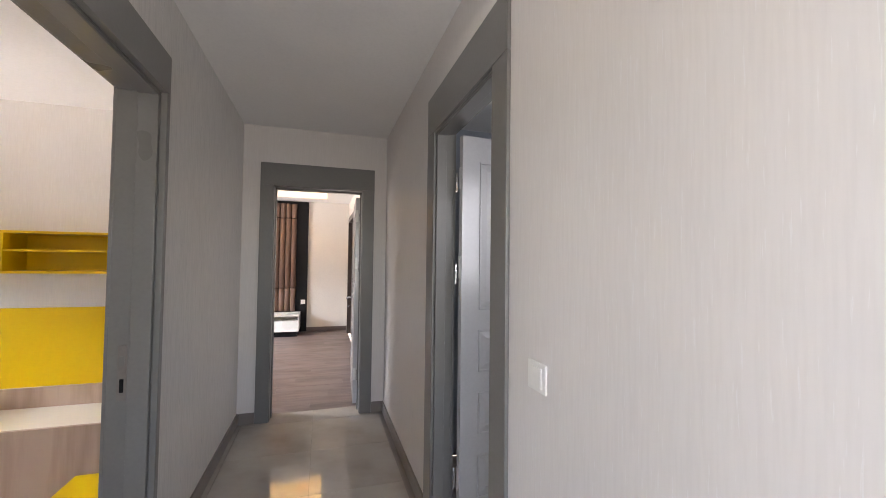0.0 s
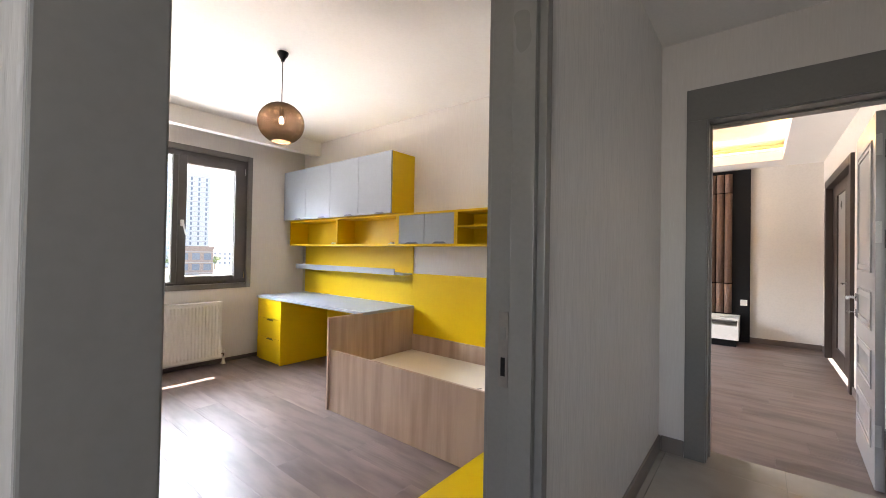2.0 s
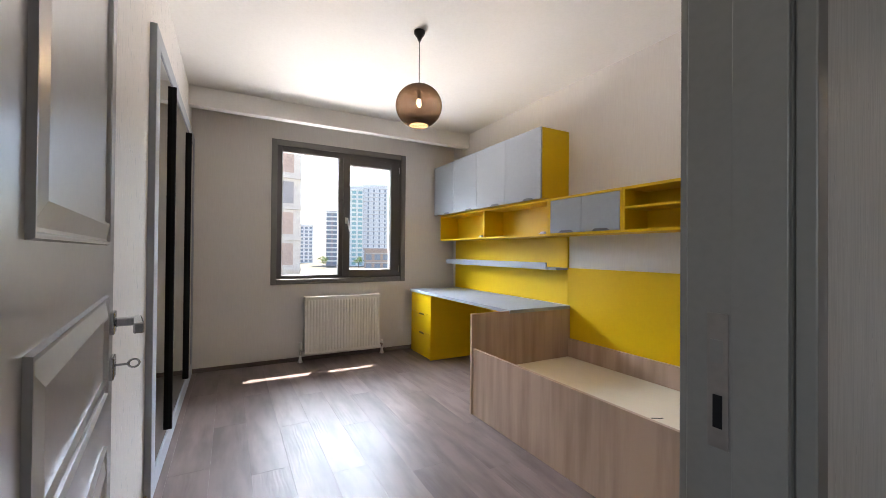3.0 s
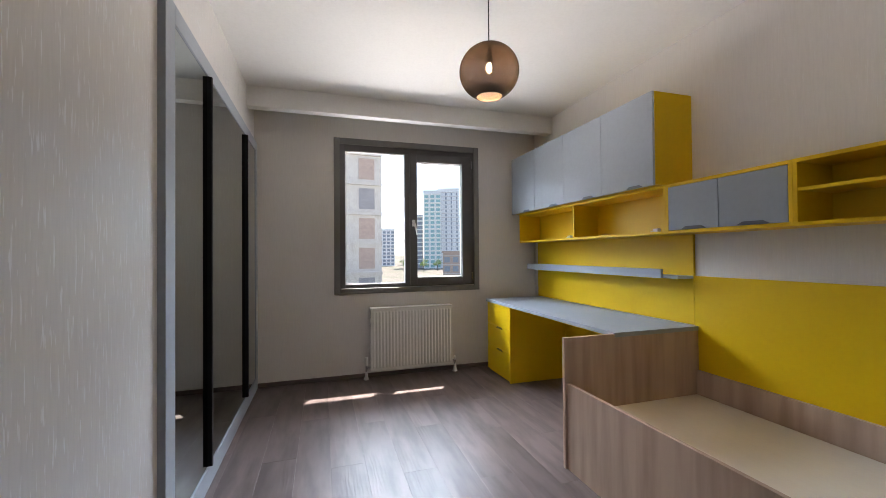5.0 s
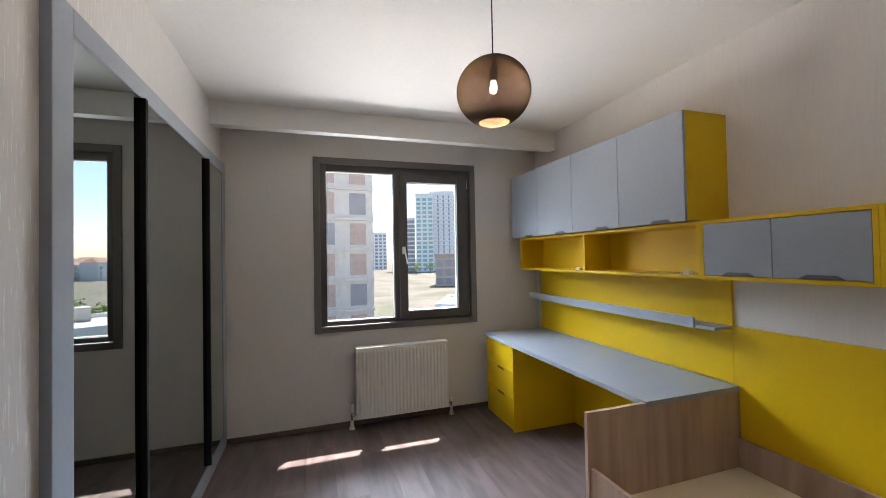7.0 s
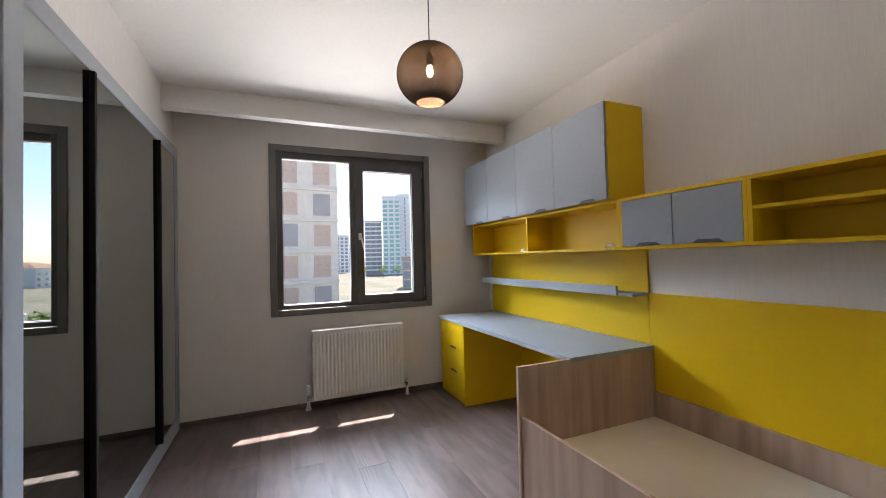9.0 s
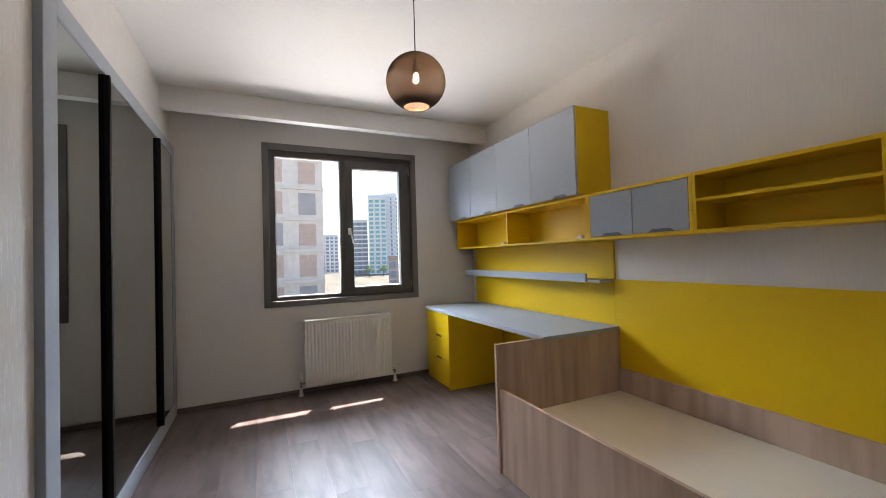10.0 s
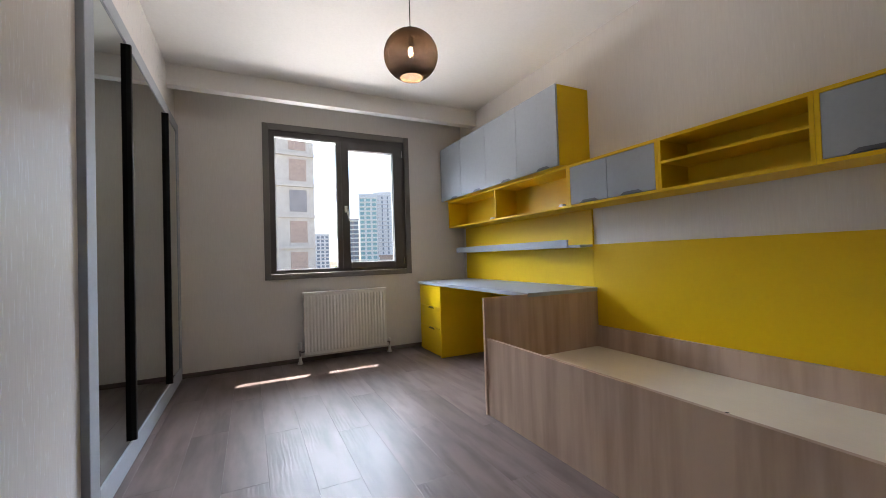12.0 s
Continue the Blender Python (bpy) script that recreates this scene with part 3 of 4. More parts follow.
def cup_pull(bm, x, z, y, w=0.15):
    """Thin trapezoid at a door's lower edge, coloured as a shallow finger notch's shade."""
    vs = [(x - w / 2, z), (x + w / 2, z), (x + w / 2 - 0.03, z + 0.018), (x - w / 2 + 0.03, z + 0.018)]
    lo = [bm.verts.new((a, y, b)) for a, b in vs]
    hi = [bm.verts.new((a, y - 0.004, b)) for a, b in vs]
    bm.faces.new(hi[::-1])
    bm.faces.new(lo)
    for k in range(4):
        bm.faces.new((lo[k], lo[(k + 1) % 4], hi[(k + 1) % 4], hi[k]))
    bmesh.ops.recalc_face_normals(bm, faces=bm.faces)
    return bm


NOTCH = mat("notch_shadow_grey", (0.10, 0.11, 0.13), 0.5, scale=40, amount=0.05)
CX0, CX1, CZ0, CZ1 = -4.945, -2.995, 1.662, 2.262
step = (CX1 - CX0) / 4
for k in range(4):
    a, b = CX0 + k * step, CX0 + (k + 1) * step
    c = thing("wall_cabinet", (a + b) / 2, YN, CZ0, "yellow wall cabinet with a plain blue-grey door", "cabinet", "wall cabinets above the desk")
    for board, r in (("side_panel", (a, a + 0.018, CY + 0.020, YN, CZ0, CZ1)), ("side_panel", (b - 0.018, b, CY + 0.020, YN, CZ0, CZ1)), ("bottom_panel", (a + 0.018, b - 0.018, CY + 0.020, YN, CZ0, CZ0 + 0.018)), ("top_panel", (a + 0.018, b - 0.018, CY + 0.020, YN, CZ1 - 0.018, CZ1)), ("back_panel", (a + 0.018, b - 0.018, YN - 0.006, YN, CZ0 + 0.018, CZ1 - 0.018))):
        part(board, box(*r, 0.0008), YELLOW, c)
    d = part("door", box(a + 0.0015, b - 0.0015, CY, CY + 0.018, CZ0 - 0.004, CZ1, 0.001), BLUE_GREY, c, "blue-grey lacquered door")
    part("grip_notch", cup_pull(bmesh.new(), b - 0.16, CZ0 - 0.004, CY), NOTCH, d)

SY, SZ0, SZ1 = 3.93, 1.345, 1.655
T = 0.018
SX1 = XD - 0.005


def shelf_unit(x0, x1, label, dividers=(), doors=(), mid=None):
    u = thing("wall_shelf", (x0 + x1) / 2, YN, SZ0, label, "shelf", "yellow wall shelf row")
    part("top_board", box(x0, x1, SY, YN, SZ1 - T, SZ1, 0.001), YELLOW, u)
    part("bottom_board", box(x0, x1, SY, YN, SZ0, SZ0 + T, 0.001), YELLOW, u)
    for x in (x0, x1 - T, *dividers):
        part("upright", box(x, x + T, SY + 0.0005, YN, SZ0 + T, SZ1 - T, 0.001), YELLOW, u)
    part("back_board", box(x0 + T, x1 - T, YN - 0.008, YN - 0.001, SZ0 + T, SZ1 - T), YELLOW, u)
    if mid:
        part("shelf_board", box(x0 + T, x1 - T, SY + 0.004, YN - 0.008, mid - 0.008, mid + 0.008, 0.001), YELLOW, u)
    for a, b in doors:
        d = part("door", box(a, b, SY + 0.001, SY + 0.019, SZ0 + T + 0.003, SZ1 - T - 0.003, 0.001), BLUE_GREY, u, "small blue-grey flap door")
        part("grip_notch", cup_pull(bmesh.new(), (a + b) / 2 + 0.01, SZ0 + T + 0.003, SY + 0.001, 0.16), NOTCH, d)
    return u


open_shelf = shelf_unit(-4.905, -2.972, "long open yellow wall shelf with one divider", dividers=(-3.94,))
shelf_unit(-2.971, -2.267, "yellow wall unit with two blue-grey doors", doors=((-2.951, -2.628), (-2.624, -2.287)))
shelf_unit(-2.266, -1.572, "open yellow wall shelf with a middle board", mid=1.512)
shelf_unit(-1.571, SX1, "yellow wall unit with two blue-grey doors", doors=((-1.551, -1.256), (-1.252, SX1 - 0.020)))
for x in (-4.03, -3.075):
    sk = thing("small_socket", x, SY + 0.03, SZ0 + T, "small white cable outlet on the shelf", "socket")
    part("cover", box(x - 0.02, x + 0.02, SY + 0.02, SY + 0.05, SZ0 + T, SZ0 + T + 0.022, 0.003), WHITE, sk)
    part("cable", rod(bmesh.new(), (x - 0.018, SY + 0.035, SZ0 + T + 0.008), (x - 0.05, SY + 0.035, SZ0 + T + 0.005), 0.004), WHITE, sk)

pan = thing("wall_panel", -3.95, YN, 0.75, "yellow lacquered back panel above the desk", "wall panel", "yellow back panels")
part("board", box(-4.925, -2.984, YN - 0.018, YN, 0.752, SZ0 - 0.001, 0.001), YELLOW, pan)
pan = thing("wall_panel", -1.95, YN, 0.46, "yellow lacquered back panel along the bed", "wall panel", "yellow back panels")
part("board", box(-2.982, SX1, YN - 0.018, YN, 0.40, 1.072, 0.001), YELLOW, pan)

led = thing("wall_ledge", -3.93, YN - 0.018, 1.06, "narrow blue-grey ledge with a front lip", "ledge")
part("bottom", box(-4.90, -2.985, 4.035, YN - 0.018, 1.055, 1.073, 0.001), BLUE_GREY, led)
part("lip", box(-4.90, -3.10, 4.017, 4.035, 1.055, 1.116, 0.001), BLUE_GREY, led)

desk = thing("desk", -3.95, 3.85, 0, "blue-grey desk top on a yellow drawer unit", "desk")
part("desktop", box(-4.90, -2.953, 3.515, YN - 0.019, 0.722, 0.75, 0.002), BLUE_GREY, desk)
ux0, ux1, uy = -4.895, -4.375, 3.535
for board, r in (("side_panel", (ux0, ux0 + T, uy + 0.019, YN - 0.02, 0.0, 0.721)), ("side_panel", (ux1 - T, ux1, uy, YN - 0.02, 0.0, 0.721)), ("bottom_panel", (ux0 + T, ux1 - T, uy + 0.019, YN - 0.02, 0.0, 0.05)), ("back_panel", (ux0 + T, ux1 - T, YN - 0.04, YN - 0.02, 0.05, 0.721))):
    part(board, box(*r, 0.001), YELLOW, desk)
for z0, z1 in ((0.02, 0.278), (0.282, 0.495), (0.499, 0.715)):
    dr = part("drawer", box(ux0 + 0.001, ux1 - T - 0.002, uy, uy + 0.018, z0, z1, 0.001), YELLOW, desk)
    if z0 < 0.49:
        part("grip_notch", cup_pull(bmesh.new(), (ux0 + ux1) / 2 + 0.03, z1 - 0.018, uy, 0.15), mat("notch_shadow_brown", (0.16, 0.10, 0.01), 0.5), dr)
part("knee_panel", box(-4.37, -2.985, YN - 0.05, YN - 0.032, 0.0, 0.721, 0.001), YELLOW, desk)

# ---------------------------------------------------------------- bed
bed = thing("bed", -1.96, 3.68, 0, "pale oak single bed frame with a bare plywood base", "bed")
BX0, BX1, BY = -2.976, -0.99, 3.165
bm = bmesh.new()
side = [(BY, 0.0), (YN - 0.019, 0.0), (YN - 0.019, 0.7212), (3.513, 0.7212), (3.513, 0.742), (BY, 0.742)]
near, far = [[bm.verts.new((x, y, z)) for y, z in side] for x in (BX0, BX0 + 0.02)]
bm.faces.new(near)
bm.faces.new(far)
for k in range(6):
    bm.faces.new((near[k], near[(k + 1) % 6], far[(k + 1) % 6], far[k]))
bmesh.ops.recalc_face_normals(bm, faces=bm.faces)
part("headboard", bm, OAK, bed)
part("side_board", box(BX0 + 0.0205, BX1, BY + 0.012, BY + 0.032, 0, 0.485, 0.001), OAK, bed)
part("wall_board", box(BX0 + 0.0205, BX1, YN - 0.040, YN - 0.0185, 0, 0.468, 0.001), OAK, bed)
part("footboard", box(BX1, BX1 + 0.02, BY + 0.012, YN - 0.019, 0, 0.485, 0.001), OAK, bed)
part("slat_base", box(BX0 + 0.022, BX1 - 0.001, BY + 0.033, YN - 0.041, 0.295, 0.315, 0.001), PLY, bed, "bare pale plywood base")
# black sheet on the plywood, painting the shade of a finger slot
part("finger_slot", extrude([(-1.829, 3.590), (-1.820, 3.585), (-1.788, 3.640), (-1.797, 3.645)], 0.3145, 0.3158), BLACK, bed)

ch = thing("low_chest", -1.09, 2.59, 0, "low yellow chest beside the doorway", "chest")
part("body", box(-1.255, XD - 0.018, 2.385, 2.85, 0, 0.322, 0.001), YELLOW, ch)
part("top", box(-1.262, XD - 0.017, 2.375, 2.86, 0.3225, 0.340, 0.001), YELLOW, ch)

# ---------------------------------------------------------------- pendant lamp
PX, PY, PZ, PR = -2.876, 2.68, 2.174, 0.153
pl = thing("pendant_lamp", PX, PY, ZC, "brown woven string ball lamp, lit, on a thin cable", "pendant lamp")
part("canopy", lathe(bmesh.new(), (PX, PY, ZC), [(0.0, -0.062), (0.012, -0.062), (0.014, -0.05), (0.036, -0.016), (0.038, 0.0), (0.0, 0.0)], 28), BLACK_PLASTIC, pl, "black cone canopy", True)
part("cable", rod(bmesh.new(), (PX, PY, PZ + 0.075), (PX, PY, ZC - 0.06), 0.003, sides=8), BLACK_PLASTIC, pl)
part("socket", rod(bmesh.new(), (PX, PY, PZ + 0.045), (PX, PY, PZ + 0.10), 0.018, 0.015), BLACK_PLASTIC, pl)
part("bulb", lathe(bmesh.new(), (PX, PY, PZ), [(0.0, -0.006), (0.009, -0.004), (0.0145, 0.003), (0.0165, 0.014), (0.015, 0.028), (0.011, 0.042), (0.010, 0.05)], 20), BULB, pl, "glowing warm bulb", True)


def string_ball(centre, r, turns, per_turn, thick):
    """One thread wound round a ball in evenly stepped slanted loops that leave the foot open."""
    verts, faces = [], []
    total = turns * per_turn
    last = None
    for k in range(total + 1):
        loop = k / per_turn
        a = 2 * math.pi * loop
        lean = 1.13 if loop < 150 else 0.94 + 0.04 * math.sin(loop * 0.21)
        spin = 2 * math.pi * (loop / 150.0 if loop < 150 else loop / 57.0)
        p = Vector((math.cos(a), math.sin(a) * math.cos(lean), math.sin(a) * math.sin(lean)))
        p = Matrix.Rotation(spin, 3, "Z") @ p
        q = Vector(centre) + Vector((p.x, p.y, 0.93 * p.z)) * (r + 0.0005 * math.sin(loop * 3.7 + a))
        if last is None:
            last = q - Vector((0, 0.001, 0.001))
        along = (q - last).normalized()
        last = q
        across = p.cross(along).normalized() if along.length > 0.5 else Vector((1, 0, 0))
        for c, d in ((thick, 0), (0, thick), (-thick, 0), (0, -thick)):
            verts.append(q + across * c + p * d * 0.8)
    for k in range(total):
        for j in range(4):
            faces.append((4 * k + j, 4 * k + (j + 1) % 4, 4 * k + 4 + (j + 1) % 4, 4 * k + 4 + j))
    me = bpy.data.meshes.new("shade")
    me.from_pydata(verts, [], faces)
    me.materials.append(STRING)
    return me


sh = new("shade", string_ball((PX, PY, PZ), PR, 207, 72, 0.0010))
sh.parent, sh.matrix_parent_inverse = pl, pl.matrix_world.inverted()
sh["label"] = "ball of criss-cross wound brown string"
part("cap", lathe(bmesh.new(), (PX, PY, PZ), [(0.003, 0.925 * PR), (0.2 * PR, 0.91 * PR), (0.34 * PR, 0.87 * PR), (0.46 * PR, 0.82 * PR), (0.45 * PR, 0.805 * PR), (0.34 * PR, 0.85 * PR), (0.2 * PR, 0.89 * PR), (0.003, 0.91 * PR)], 32), STRING, pl, "", True)
part("rim", lathe(bmesh.new(), (PX, PY, PZ), [(0.074, -0.123), (0.070, -0.129), (0.066, -0.131), (0.065, -0.128), (0.070, -0.124), (0.074, -0.123)], 40), STRING, pl, "", True)
lamp("pendant_glow", "POINT", 2.4, pose(PX, PY, PZ - 0.035), (1.0, 0.70, 0.42), radius=0.02)

# ---------------------------------------------------------------- switches and sockets
sw = thing("light_switch", XR, 1.335, 1.13, "white square light switch on the hall wall", "light switch")
part("plate", box(XR - 0.008, XR, 1.288, 1.383, 1.104, 1.187, 0.003), WHITE, sw)
part("rocker", box(XR - 0.013, XR - 0.0082, 1.304, 1.367, 1.116, 1.175, 0.002), WHITE, sw)
so = thing("wall_socket", -1.97, YS, 0.54, "white wall socket behind the door", "socket")
part("plate", box(-2.015, -1.93, YS, YS + 0.009, 0.49, 0.575, 0.003), WHITE, so)
part("insert", lathe(bmesh.new(), (0, 0, 0), [(0.0, 0.0), (0.014, 0.0), (0.018, 0.008), (0.021, 0.008), (0.021, 0.0)], 24), WHITE, so)
so.children[-1].matrix_parent_inverse = Matrix()
so.children[-1].matrix_local = pose(0, 0.006, -0.008, -90, 0, 0)

# ---------------------------------------------------------------- living room wall unit
tv = thing("tv_wall_panel", -1.4, LY1, 0, "black wall panel with a padded brown centre", "wall panel")
part("backing", box(-2.6, -0.352, LY1 - 0.05, LY1 - 0.001, 0.0, 2.655, 0.003), BLACK, tv)
FABRIC = mat("brown_fabric", (0.16, 0.095, 0.07), 0.8, scale=40, amount=0.2)
for z0, z1 in ((0.43, 0.885), (0.90, 2.30), (2.315, 2.60)):
    bm = bmesh.new()
    for k in range(11):
        x0 = -1.75 + k * 0.107
        rod(bm, (x0 + 0.053, LY1 - 0.055, z0), (x0 + 0.053, LY1 - 0.055, z1), 0.05, sides=14)
    part("padding", bm, FABRIC, tv, "brown vertically padded fabric", True)
tc_ = thing("tv_cabinet", -1.3, 8.75, 0, "low white TV cabinet with a dark open slot", "cabinet")
part("body", boxes((-2.4, -0.47, 8.32, 8.875, 0.10, 0.30), (-2.4, -0.47, 8.32, 8.875, 0.385, 0.41), (-0.49, -0.47, 8.32, 8.875, 0.30, 0.385), (-2.4, -0.52, 8.81, 8.875, 0.30, 0.385), bevel=0.003), WHITE, tc_)
part("plinth", box(-2.35, -0.50, 8.36, 8.86, 0.0, 0.10), BLACK, tc_)
ds = thing("wall_socket", -0.43, LY1 - 0.05, 0.60, "white double socket on the black panel", "socket")
part("plate", box(-0.47, -0.385, LY1 - 0.06, LY1 - 0.05, 0.56, 0.65, 0.002), WHITE, ds)

# ---------------------------------------------------------------- outside
earth = boxes((-3000, 3000, -3000, 3000, -9.6, -9.0))
solid("ground", earth, mat("dry_ground", (0.14, 0.118, 0.088), 0.95, grain=(0.075, 0.082, 0.04), scale=0.09, amount=0.25), "dry bare earth and scrub around the houses", "ground", S)


def tower(name, x, y, w, d, h, wall, storey, cols, label, glass, face_y=False, balcony=False, pane_half=0.33, pane_z=(0.8, 0.4), gaps=None):
    """A block that faces the bedroom: wall, storey slabs, a grid of windows."""
    t = thing(name, x, y, -9.0, label, "building", rz=math.degrees(math.atan2(y - 2.5, x + 1.5)) - 180)
    def own(n, bm, m):
        o = new(n, mesh_of(n, bm, m))
        o.parent = t
        return o
    own("wall", box(-d, 0, -w / 2, w / 2, 0, h), wall)
    own("roof", box(-d - 0.3, 0.3, -w / 2 - 0.3, w / 2 + 0.3, h, h + 0.8), wall)
    floors = int(h / storey)
    slab = mesh_of("slab", box(0, 0.9 if balcony else 0.25, -w / 2, w / 2, -0.15, 0.15 if not balcony else 0.75), CONCRETE if not balcony else WHITE)
    cw = w / cols
    pane = mesh_of("window", box(-0.05, 0.05, -cw * pane_half, cw * pane_half, pane_z[0], storey - pane_z[1]), glass)
    # open bays are flat panes coloured with the shade inside them
    open_pane = mesh_of("window", box(-0.05, 0.05, -cw * pane_half, cw * pane_half, pane_z[0], storey - pane_z[1]), gaps) if gaps else None
    for f in range(floors):
        s = new("slab", slab)
        s.parent, s.location = t, (0, 0, (f + 1) * storey)
        for c in range(cols):
            p = new("window", open_pane if open_pane and (f * 5 + c * 3) % 7 < 2 else pane)
            p.parent, p.location = t, (0, -w / 2 + cw * (c + 0.5), f * storey)
    return t


# facade and glazing colours paled, with outdoor haze mixed into them
TEAL = mat("hazy_teal_glazing", (0.26, 0.46, 0.48), 0.2, scale=1, amount=0.1)
DARKWIN = mat("hazy_dark_glazing", (0.24, 0.28, 0.34), 0.2, scale=1, amount=0.1)
RENDER_W = mat("white_render", (0.74, 0.76, 0.78), 0.8, scale=1, amount=0.05)
BROWN_R = mat("brown_cladding", (0.36, 0.32, 0.34), 0.7, scale=1, amount=0.1)
BRICK_IN = mat("brick_infill", (0.44, 0.34, 0.29), 0.9, scale=3, amount=0.2)
tower("apartment_tower", -271, 77, 12.5, 14, 55, RENDER_W, 3.1, 3, "teal glazed apartment tower far off", TEAL, balcony=True)
tower("apartment_tower", -276, 93, 20, 14, 58, RENDER_W, 3.1, 5, "white apartment tower far off", DARKWIN, pane_half=0.13)
tower("apartment_tower", -280, 66, 12, 14, 38, BROWN_R, 3.1, 3, "brown and white apartment tower far off", DARKWIN, balcony=True)
tower("apartment_tower", -347, 54, 18, 14, 32, RENDER_W, 3.1, 5, "white apartment block with dark windows far off", DARKWIN)
tower("apartment_tower", -360, 84, 14, 14, 36, RENDER_W, 3.1, 5, "pale apartment block far off", DARKWIN)
tower("brick_house", -133, 47, 9, 10, 10.5, BRICK_IN, 3.2, 3, "unfinished red brick house", DARKWIN)
# concrete shell of the block next door
shell = tower("concrete_shell", -40, -3.05, 21.7, 12, 42, CONCRETE, 3.02, 7, "bare concrete tower shell with brick infill", BRICK_IN, pane_half=0.26, pane_z=(0.45, 0.45), gaps=mat("opening_shade_grey", (0.30, 0.29, 0.30), 0.9, scale=1, amount=0.2))
shell.location.z -= 0.7

# distant low houses and trees to the side
# roof red dulled, the haze of distance put into its colour
ROOF = mat("red_roof_tile", (0.36, 0.20, 0.15), 0.85, scale=2, amount=0.2)
random.seed(4)
for k in range(26):
    a = radians(54 + (k % 13) * 1.2 + random.uniform(-0.5, 0.5))
    r = 320 + (k // 13) * 120 + random.uniform(-40, 40)
    x, y = -1.5 - r * math.sin(a), 0.5 + r * math.cos(a)
    hw, hh = random.uniform(10, 20), random.uniform(7, 13)
    hs = thing("distant_house", x, y, -9.0, "distant pale house with a red tiled roof", "house", "distant houses", rz=random.uniform(0, 90))
    o = new("wall", mesh_of("wall", box(-hw / 2, hw / 2, -6, 6, 0, hh), RENDER_W))
    o.parent = hs
    bm = bmesh.new()
    vs = [bm.verts.new(c) for c in ((-hw / 2 - 0.5, -6.5, hh), (hw / 2 + 0.5, -6.5, hh), (hw / 2 + 0.5, 6.5, hh), (-hw / 2 - 0.5, 6.5, hh), (-hw / 2 + 2, 0, hh + 3), (hw / 2 - 2, 0, hh + 3))]
    for q in ((0, 1, 5, 4), (2, 3, 4, 5), (0, 4, 3), (1, 2, 5), (3, 2, 1, 0)):
        bm.faces.new([vs[i] for i in q])
    o = new("roof", mesh_of("roof", bm, ROOF))
    o.parent = hs
    for f in range(int(hh / 3)):
        for c in range(3):
            for sgn in (-6.02, 6.02):
                p = new("window", bpy.data.meshes.get("house_window") or mesh_of("house_window", box(-0.7, 0.7, -0.03, 0.03, 0.9, 2.3), DARKWIN))
                p.parent, p.location = hs, (-hw / 3 + c * hw / 3, sgn, f * 3)

LEAF = mat("tree_leaf", (0.19, 0.27, 0.05), 0.6, grain=(0.13, 0.20, 0.04), scale=3, amount=0.3)
BARK = mat("bark", (0.12, 0.09, 0.065), 0.9, scale=8, amount=0.3)


def tree(x, y, h, seed):
    rnd = random.Random(seed)
    t = thing("tree", x, y, -9.0, "leafy green broadleaf tree standing on bare earth", "tree", "trees outside")
    bm = rod(bmesh.new(), (0, 0, 0), (0.1, 0, h * 0.5), 0.2, 0.11, 8)
    ends = []
    for k in range(7):
        a = k * 2.4 + rnd.uniform(-0.4, 0.4)
        e = (math.cos(a) * h * 0.27, math.sin(a) * h * 0.27, h * rnd.uniform(0.55, 0.9))
        rod(bm, (0.1 * 0.8, 0, h * rnd.uniform(0.32, 0.48)), e, 0.08, 0.02, 6)
        ends.append(Vector(e))
    ends.append(Vector((0, 0, h * 0.92)))
    o = new("trunk", mesh_of("trunk", bm, BARK))
    o.parent = t
    verts, faces = [], []
    for k in range(900):
        c = rnd.choice(ends) + Vector((rnd.gauss(0, 1), rnd.gauss(0, 1), rnd.gauss(0, 0.8))) * h * 0.085
        u = Vector((rnd.gauss(0, 1), rnd.gauss(0, 1), rnd.gauss(0, 1))).normalized()
        v = u.orthogonal().normalized()
        w = u.cross(v)
        s = rnd.uniform(0.12, 0.26)
        n0 = len(verts)
        verts += [c + v * s, c + w * s * 0.6, c - v * s, c - w * s * 0.6]
        faces.append((n0, n0 + 1, n0 + 2, n0 + 3))
    me = bpy.data.meshes.new("crown")
    me.from_pydata(verts, [], faces)
    me.materials.append(LEAF)
    o = new("crown", me)
    o.parent = t


for k, (x, y, h) in enumerate([(-50, 24, 5.5), (-55, 27, 6), (-52, 30, 5.5), (-60, 30, 6.5), (-58, 34, 6), (-66, 33, 6.5), (-49, 33, 5.5), (-70, 38, 7), (-62, 26, 5), (-230, 60, 7), (-235, 70, 7), (-228, 78, 7), (-240, 50, 7), (-226, 88, 7)]):
    tree(x, y, h, k)

# low flat-roofed building with a white parapet
low = thing("flat_roofed_building", -38.6, 18.3, -9.0, "low white building with a flat roof and parapet", "building", rz=-27)
part_local("wall", box(-4.5, 4.5, -4, 4, 0, 5.6), RENDER_W, low)
part_local("roof", box(-4.4, 4.4, -3.9, 3.9, 5.6, 5.75), CONCRETE, low)
part_local("parapet", boxes((-4.6, 4.6, -4.1, -3.85, 5.6, 6.1), (-4.6, 4.6, 3.85, 4.1, 5.6, 6.1), (-4.6, -4.35, -3.85, 3.85, 5.6, 6.1), (4.35, 4.6, -3.85, 3.85, 5.6, 6.1), bevel=0.02), RENDER_W, low)
part_local("stair_head", box(-3.6, -2.1, -1.4, 0.4, 5.75, 6.9, 0.03), CONCRETE, low)

# unseen slab, added to keep the sun off the window's upper part
solid("balcony_slab", boxes((XW - 0.84, XW - 0.25, 0.8, 4.6, 2.72, 2.90)), CONCRETE, "unseen concrete slab added above the window to cut the sun", "slab", S)

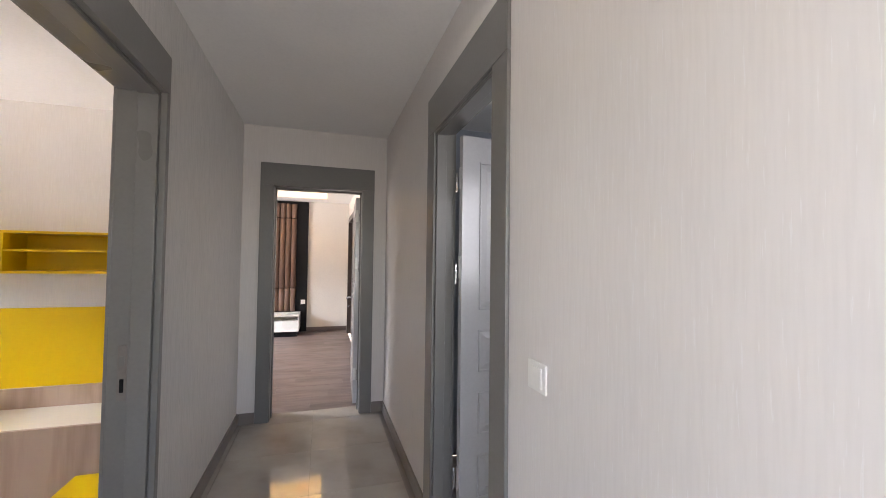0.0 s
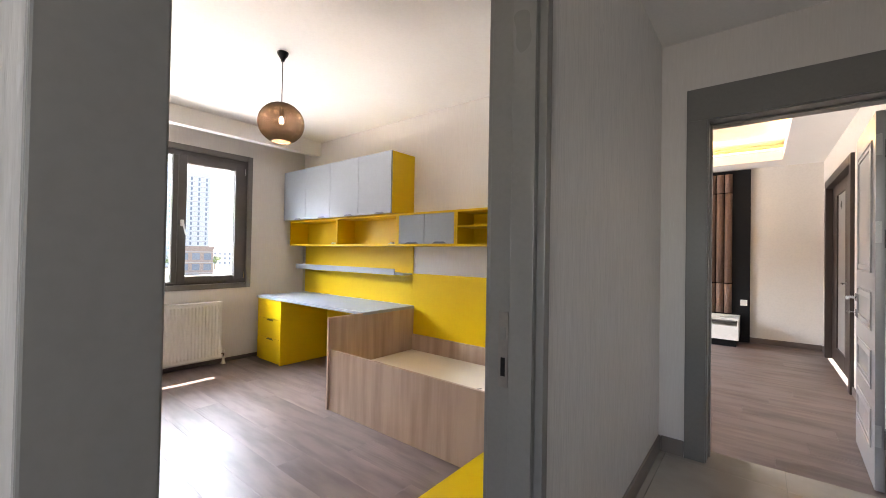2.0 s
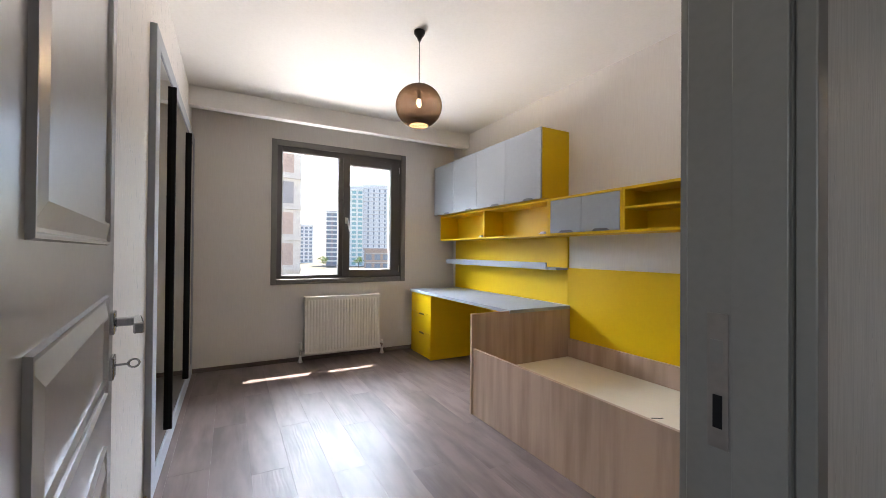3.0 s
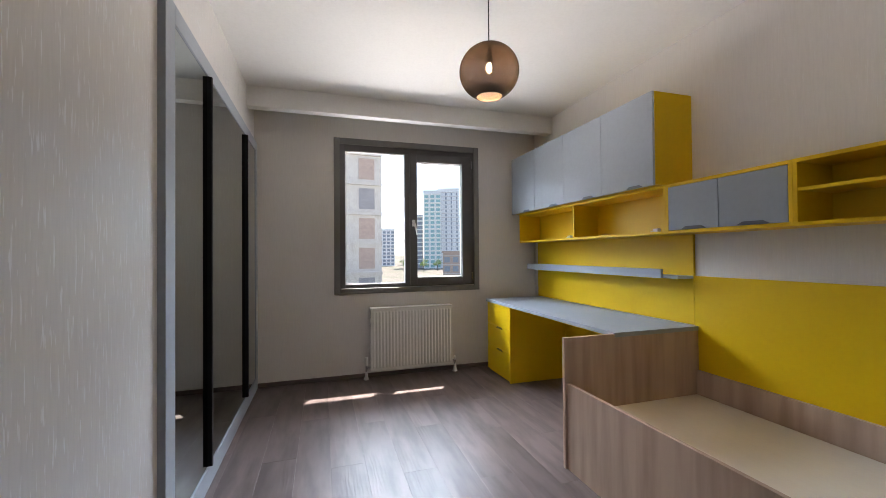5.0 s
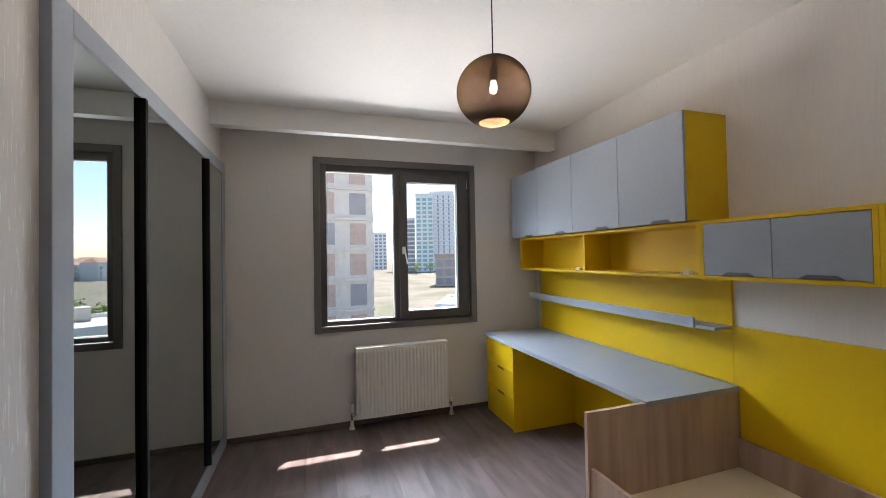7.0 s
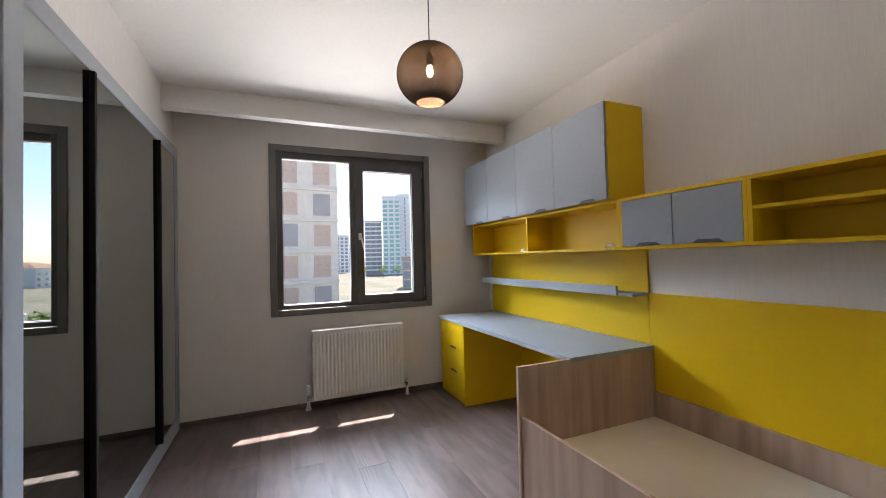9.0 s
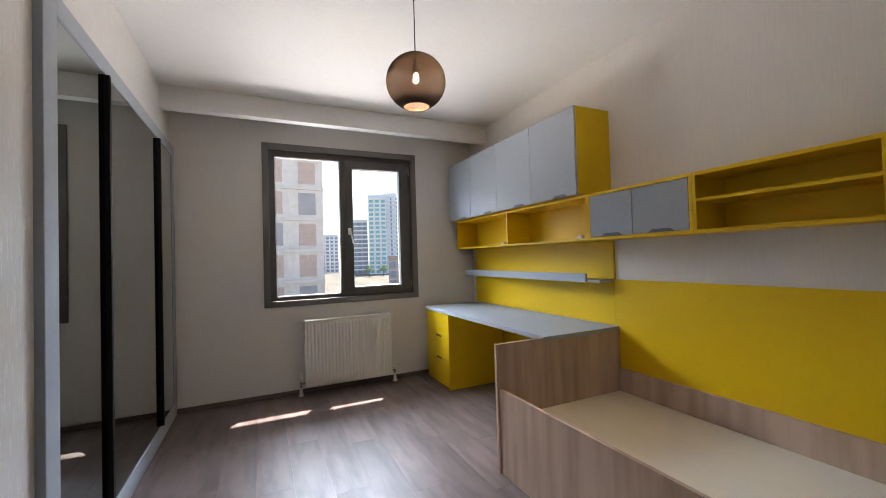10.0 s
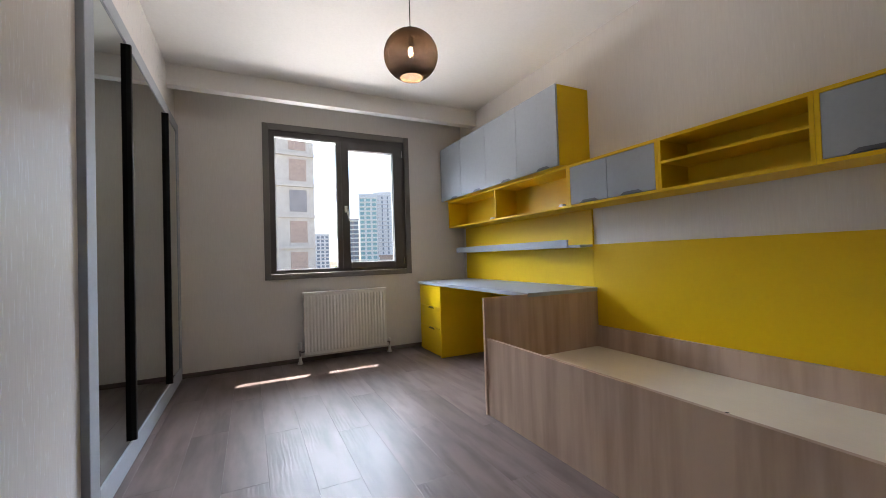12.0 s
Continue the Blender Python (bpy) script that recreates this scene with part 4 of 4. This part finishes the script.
# ---------------------------------------------------------------- floors
PLANK = mat("laminate_plank", (0.185, 0.140, 0.128), 0.40, grain=(0.105, 0.075, 0.067), scale=2.6, stretch=(0.9, 4.5, 4.5), amount=0.23, bump=0.07, blotch=0.18)
nt = PLANK.node_tree
info = nt.nodes.new("ShaderNodeObjectInfo")
vary = nt.nodes.new("ShaderNodeHueSaturation")
mr = nt.nodes.new("ShaderNodeMapRange")
mr.inputs[3].default_value, mr.inputs[4].default_value = 0.90, 1.10
nt.links.new(info.outputs["Random"], mr.inputs[0])
nt.links.new(mr.outputs[0], vary.inputs["Value"])
bs = nt.nodes["Principled BSDF"]
bs.inputs["Specular IOR Level"].default_value = 0.42
src = bs.inputs["Base Color"].links[0].from_socket
nt.links.new(src, vary.inputs["Color"])
nt.links.new(vary.outputs[0], bs.inputs["Base Color"])
mpn = [q for q in nt.nodes if q.type == "MAPPING"][0]
off = nt.nodes.new("ShaderNodeVectorMath")
off.operation = "SCALE"
off.inputs[0].default_value = (37, 91, 13)
nt.links.new(info.outputs["Random"], off.inputs["Scale"])
nt.links.new(off.outputs[0], mpn.inputs["Location"])


arch = nt.nodes.new("ShaderNodeTexWave")
arch.wave_type, arch.rings_direction = "RINGS", "X"
arch.inputs["Scale"].default_value, arch.inputs["Distortion"].default_value = 3.2, 7.0
arch.inputs["Detail"].default_value, arch.inputs["Detail Scale"].default_value = 2.0, 1.4
nt.links.new(mpn.outputs[0], arch.inputs["Vector"])
patch = nt.nodes.new("ShaderNodeTexNoise")
patch.inputs["Scale"].default_value = 0.9
nt.links.new(mpn.outputs[0], patch.inputs["Vector"])
where = nt.nodes.new("ShaderNodeMapRange")
where.inputs[1].default_value, where.inputs[2].default_value = 0.54, 0.66
nt.links.new(patch.outputs[0], where.inputs[0])
carve = nt.nodes.new("ShaderNodeMath")
carve.operation = "MULTIPLY"
nt.links.new(arch.outputs["Fac"], carve.inputs[0])
nt.links.new(where.outputs[0], carve.inputs[1])
relief = nt.nodes.new("ShaderNodeBump")
relief.inputs["Strength"].default_value, relief.inputs["Distance"].default_value = 0.35, 0.0015
nt.links.new(carve.outputs[0], relief.inputs["Height"])
nt.links.new(bs.inputs["Normal"].links[0].from_socket, relief.inputs["Normal"])
nt.links.new(relief.outputs[0], bs.inputs["Normal"])


def plank_floor(name, label, x0, x1, y0, y1, width, length, along="x"):
    sub = solid(name, boxes((x0, x1, y0, y1, -0.2, -0.006)), LAMINATE, label, "floor", S)
    cache = {}
    row, v, v1 = 0, (y0 if along == "x" else x0), (y1 if along == "x" else x1)
    u0, u1 = (x0, x1) if along == "x" else (y0, y1)
    while v < v1 - 0.01:
        w = min(width, v1 - v)
        u = u0 - (row * 0.43 % 1.0) * length
        while u < u1 - 0.01:
            a, b = max(u, u0), min(u + length, u1)
            if b - a > 0.02:
                key = (round(b - a, 3), round(w, 3))
                if key not in cache:
                    r = (0, b - a - 0.0007, 0, w - 0.0007, -0.006, 0.0)
                    cache[key] = mesh_of("plank", cuboid(bmesh.new(), *r, 0.0004), PLANK)
                p = new("plank", cache[key])
                p.parent = sub
                p.location = (a, v, 0) if along == "x" else (v + w, a, 0)
                if along != "x":
                    p.rotation_euler = (0, 0, radians(90))
            u += length
        v += width
        row += 1


plank_floor("floor_bedroom", "brown-grey laminate plank floor", XW, -0.865, YS - 0.13, YN, 0.195, 1.28)
plank_floor("floor_living", "brown laminate plank floor", LX0, 0.46, 4.42, LY1, 0.195, 1.28, "x")
hall = solid("floor_hall", boxes((-0.865, XR + 0.065, HB, 4.42, -0.2, -0.006)), HALL_SKIRT, "polished beige marble tile floor", "floor", S)
tile = mesh_of("tile", cuboid(bmesh.new(), 0.0008, 0.5992, 0.0008, 0.5992, -0.006, 0.0, 0.0008), TILE)
for i in range(-1, 2):
    for j in range(12):
        x, y = -0.72 + i * 0.6, HB + j * 0.6 - 0.28
        x0, x1, y0, y1 = max(x, -0.865), min(x + 0.6, XR + 0.065), max(y, HB), min(y + 0.6, 4.42)
        if x1 - x0 > 0.02 and y1 - y0 > 0.02:
            whole = x1 - x0 > 0.599 and y1 - y0 > 0.599
            p = new("tile", tile if whole else mesh_of("tile", cuboid(bmesh.new(), x0 - x + 0.0008, x1 - x - 0.0008, y0 - y + 0.0008, y1 - y - 0.0008, -0.006, 0.0, 0.0008), TILE))
            p.parent, p.location = hall, (x, y, 0)
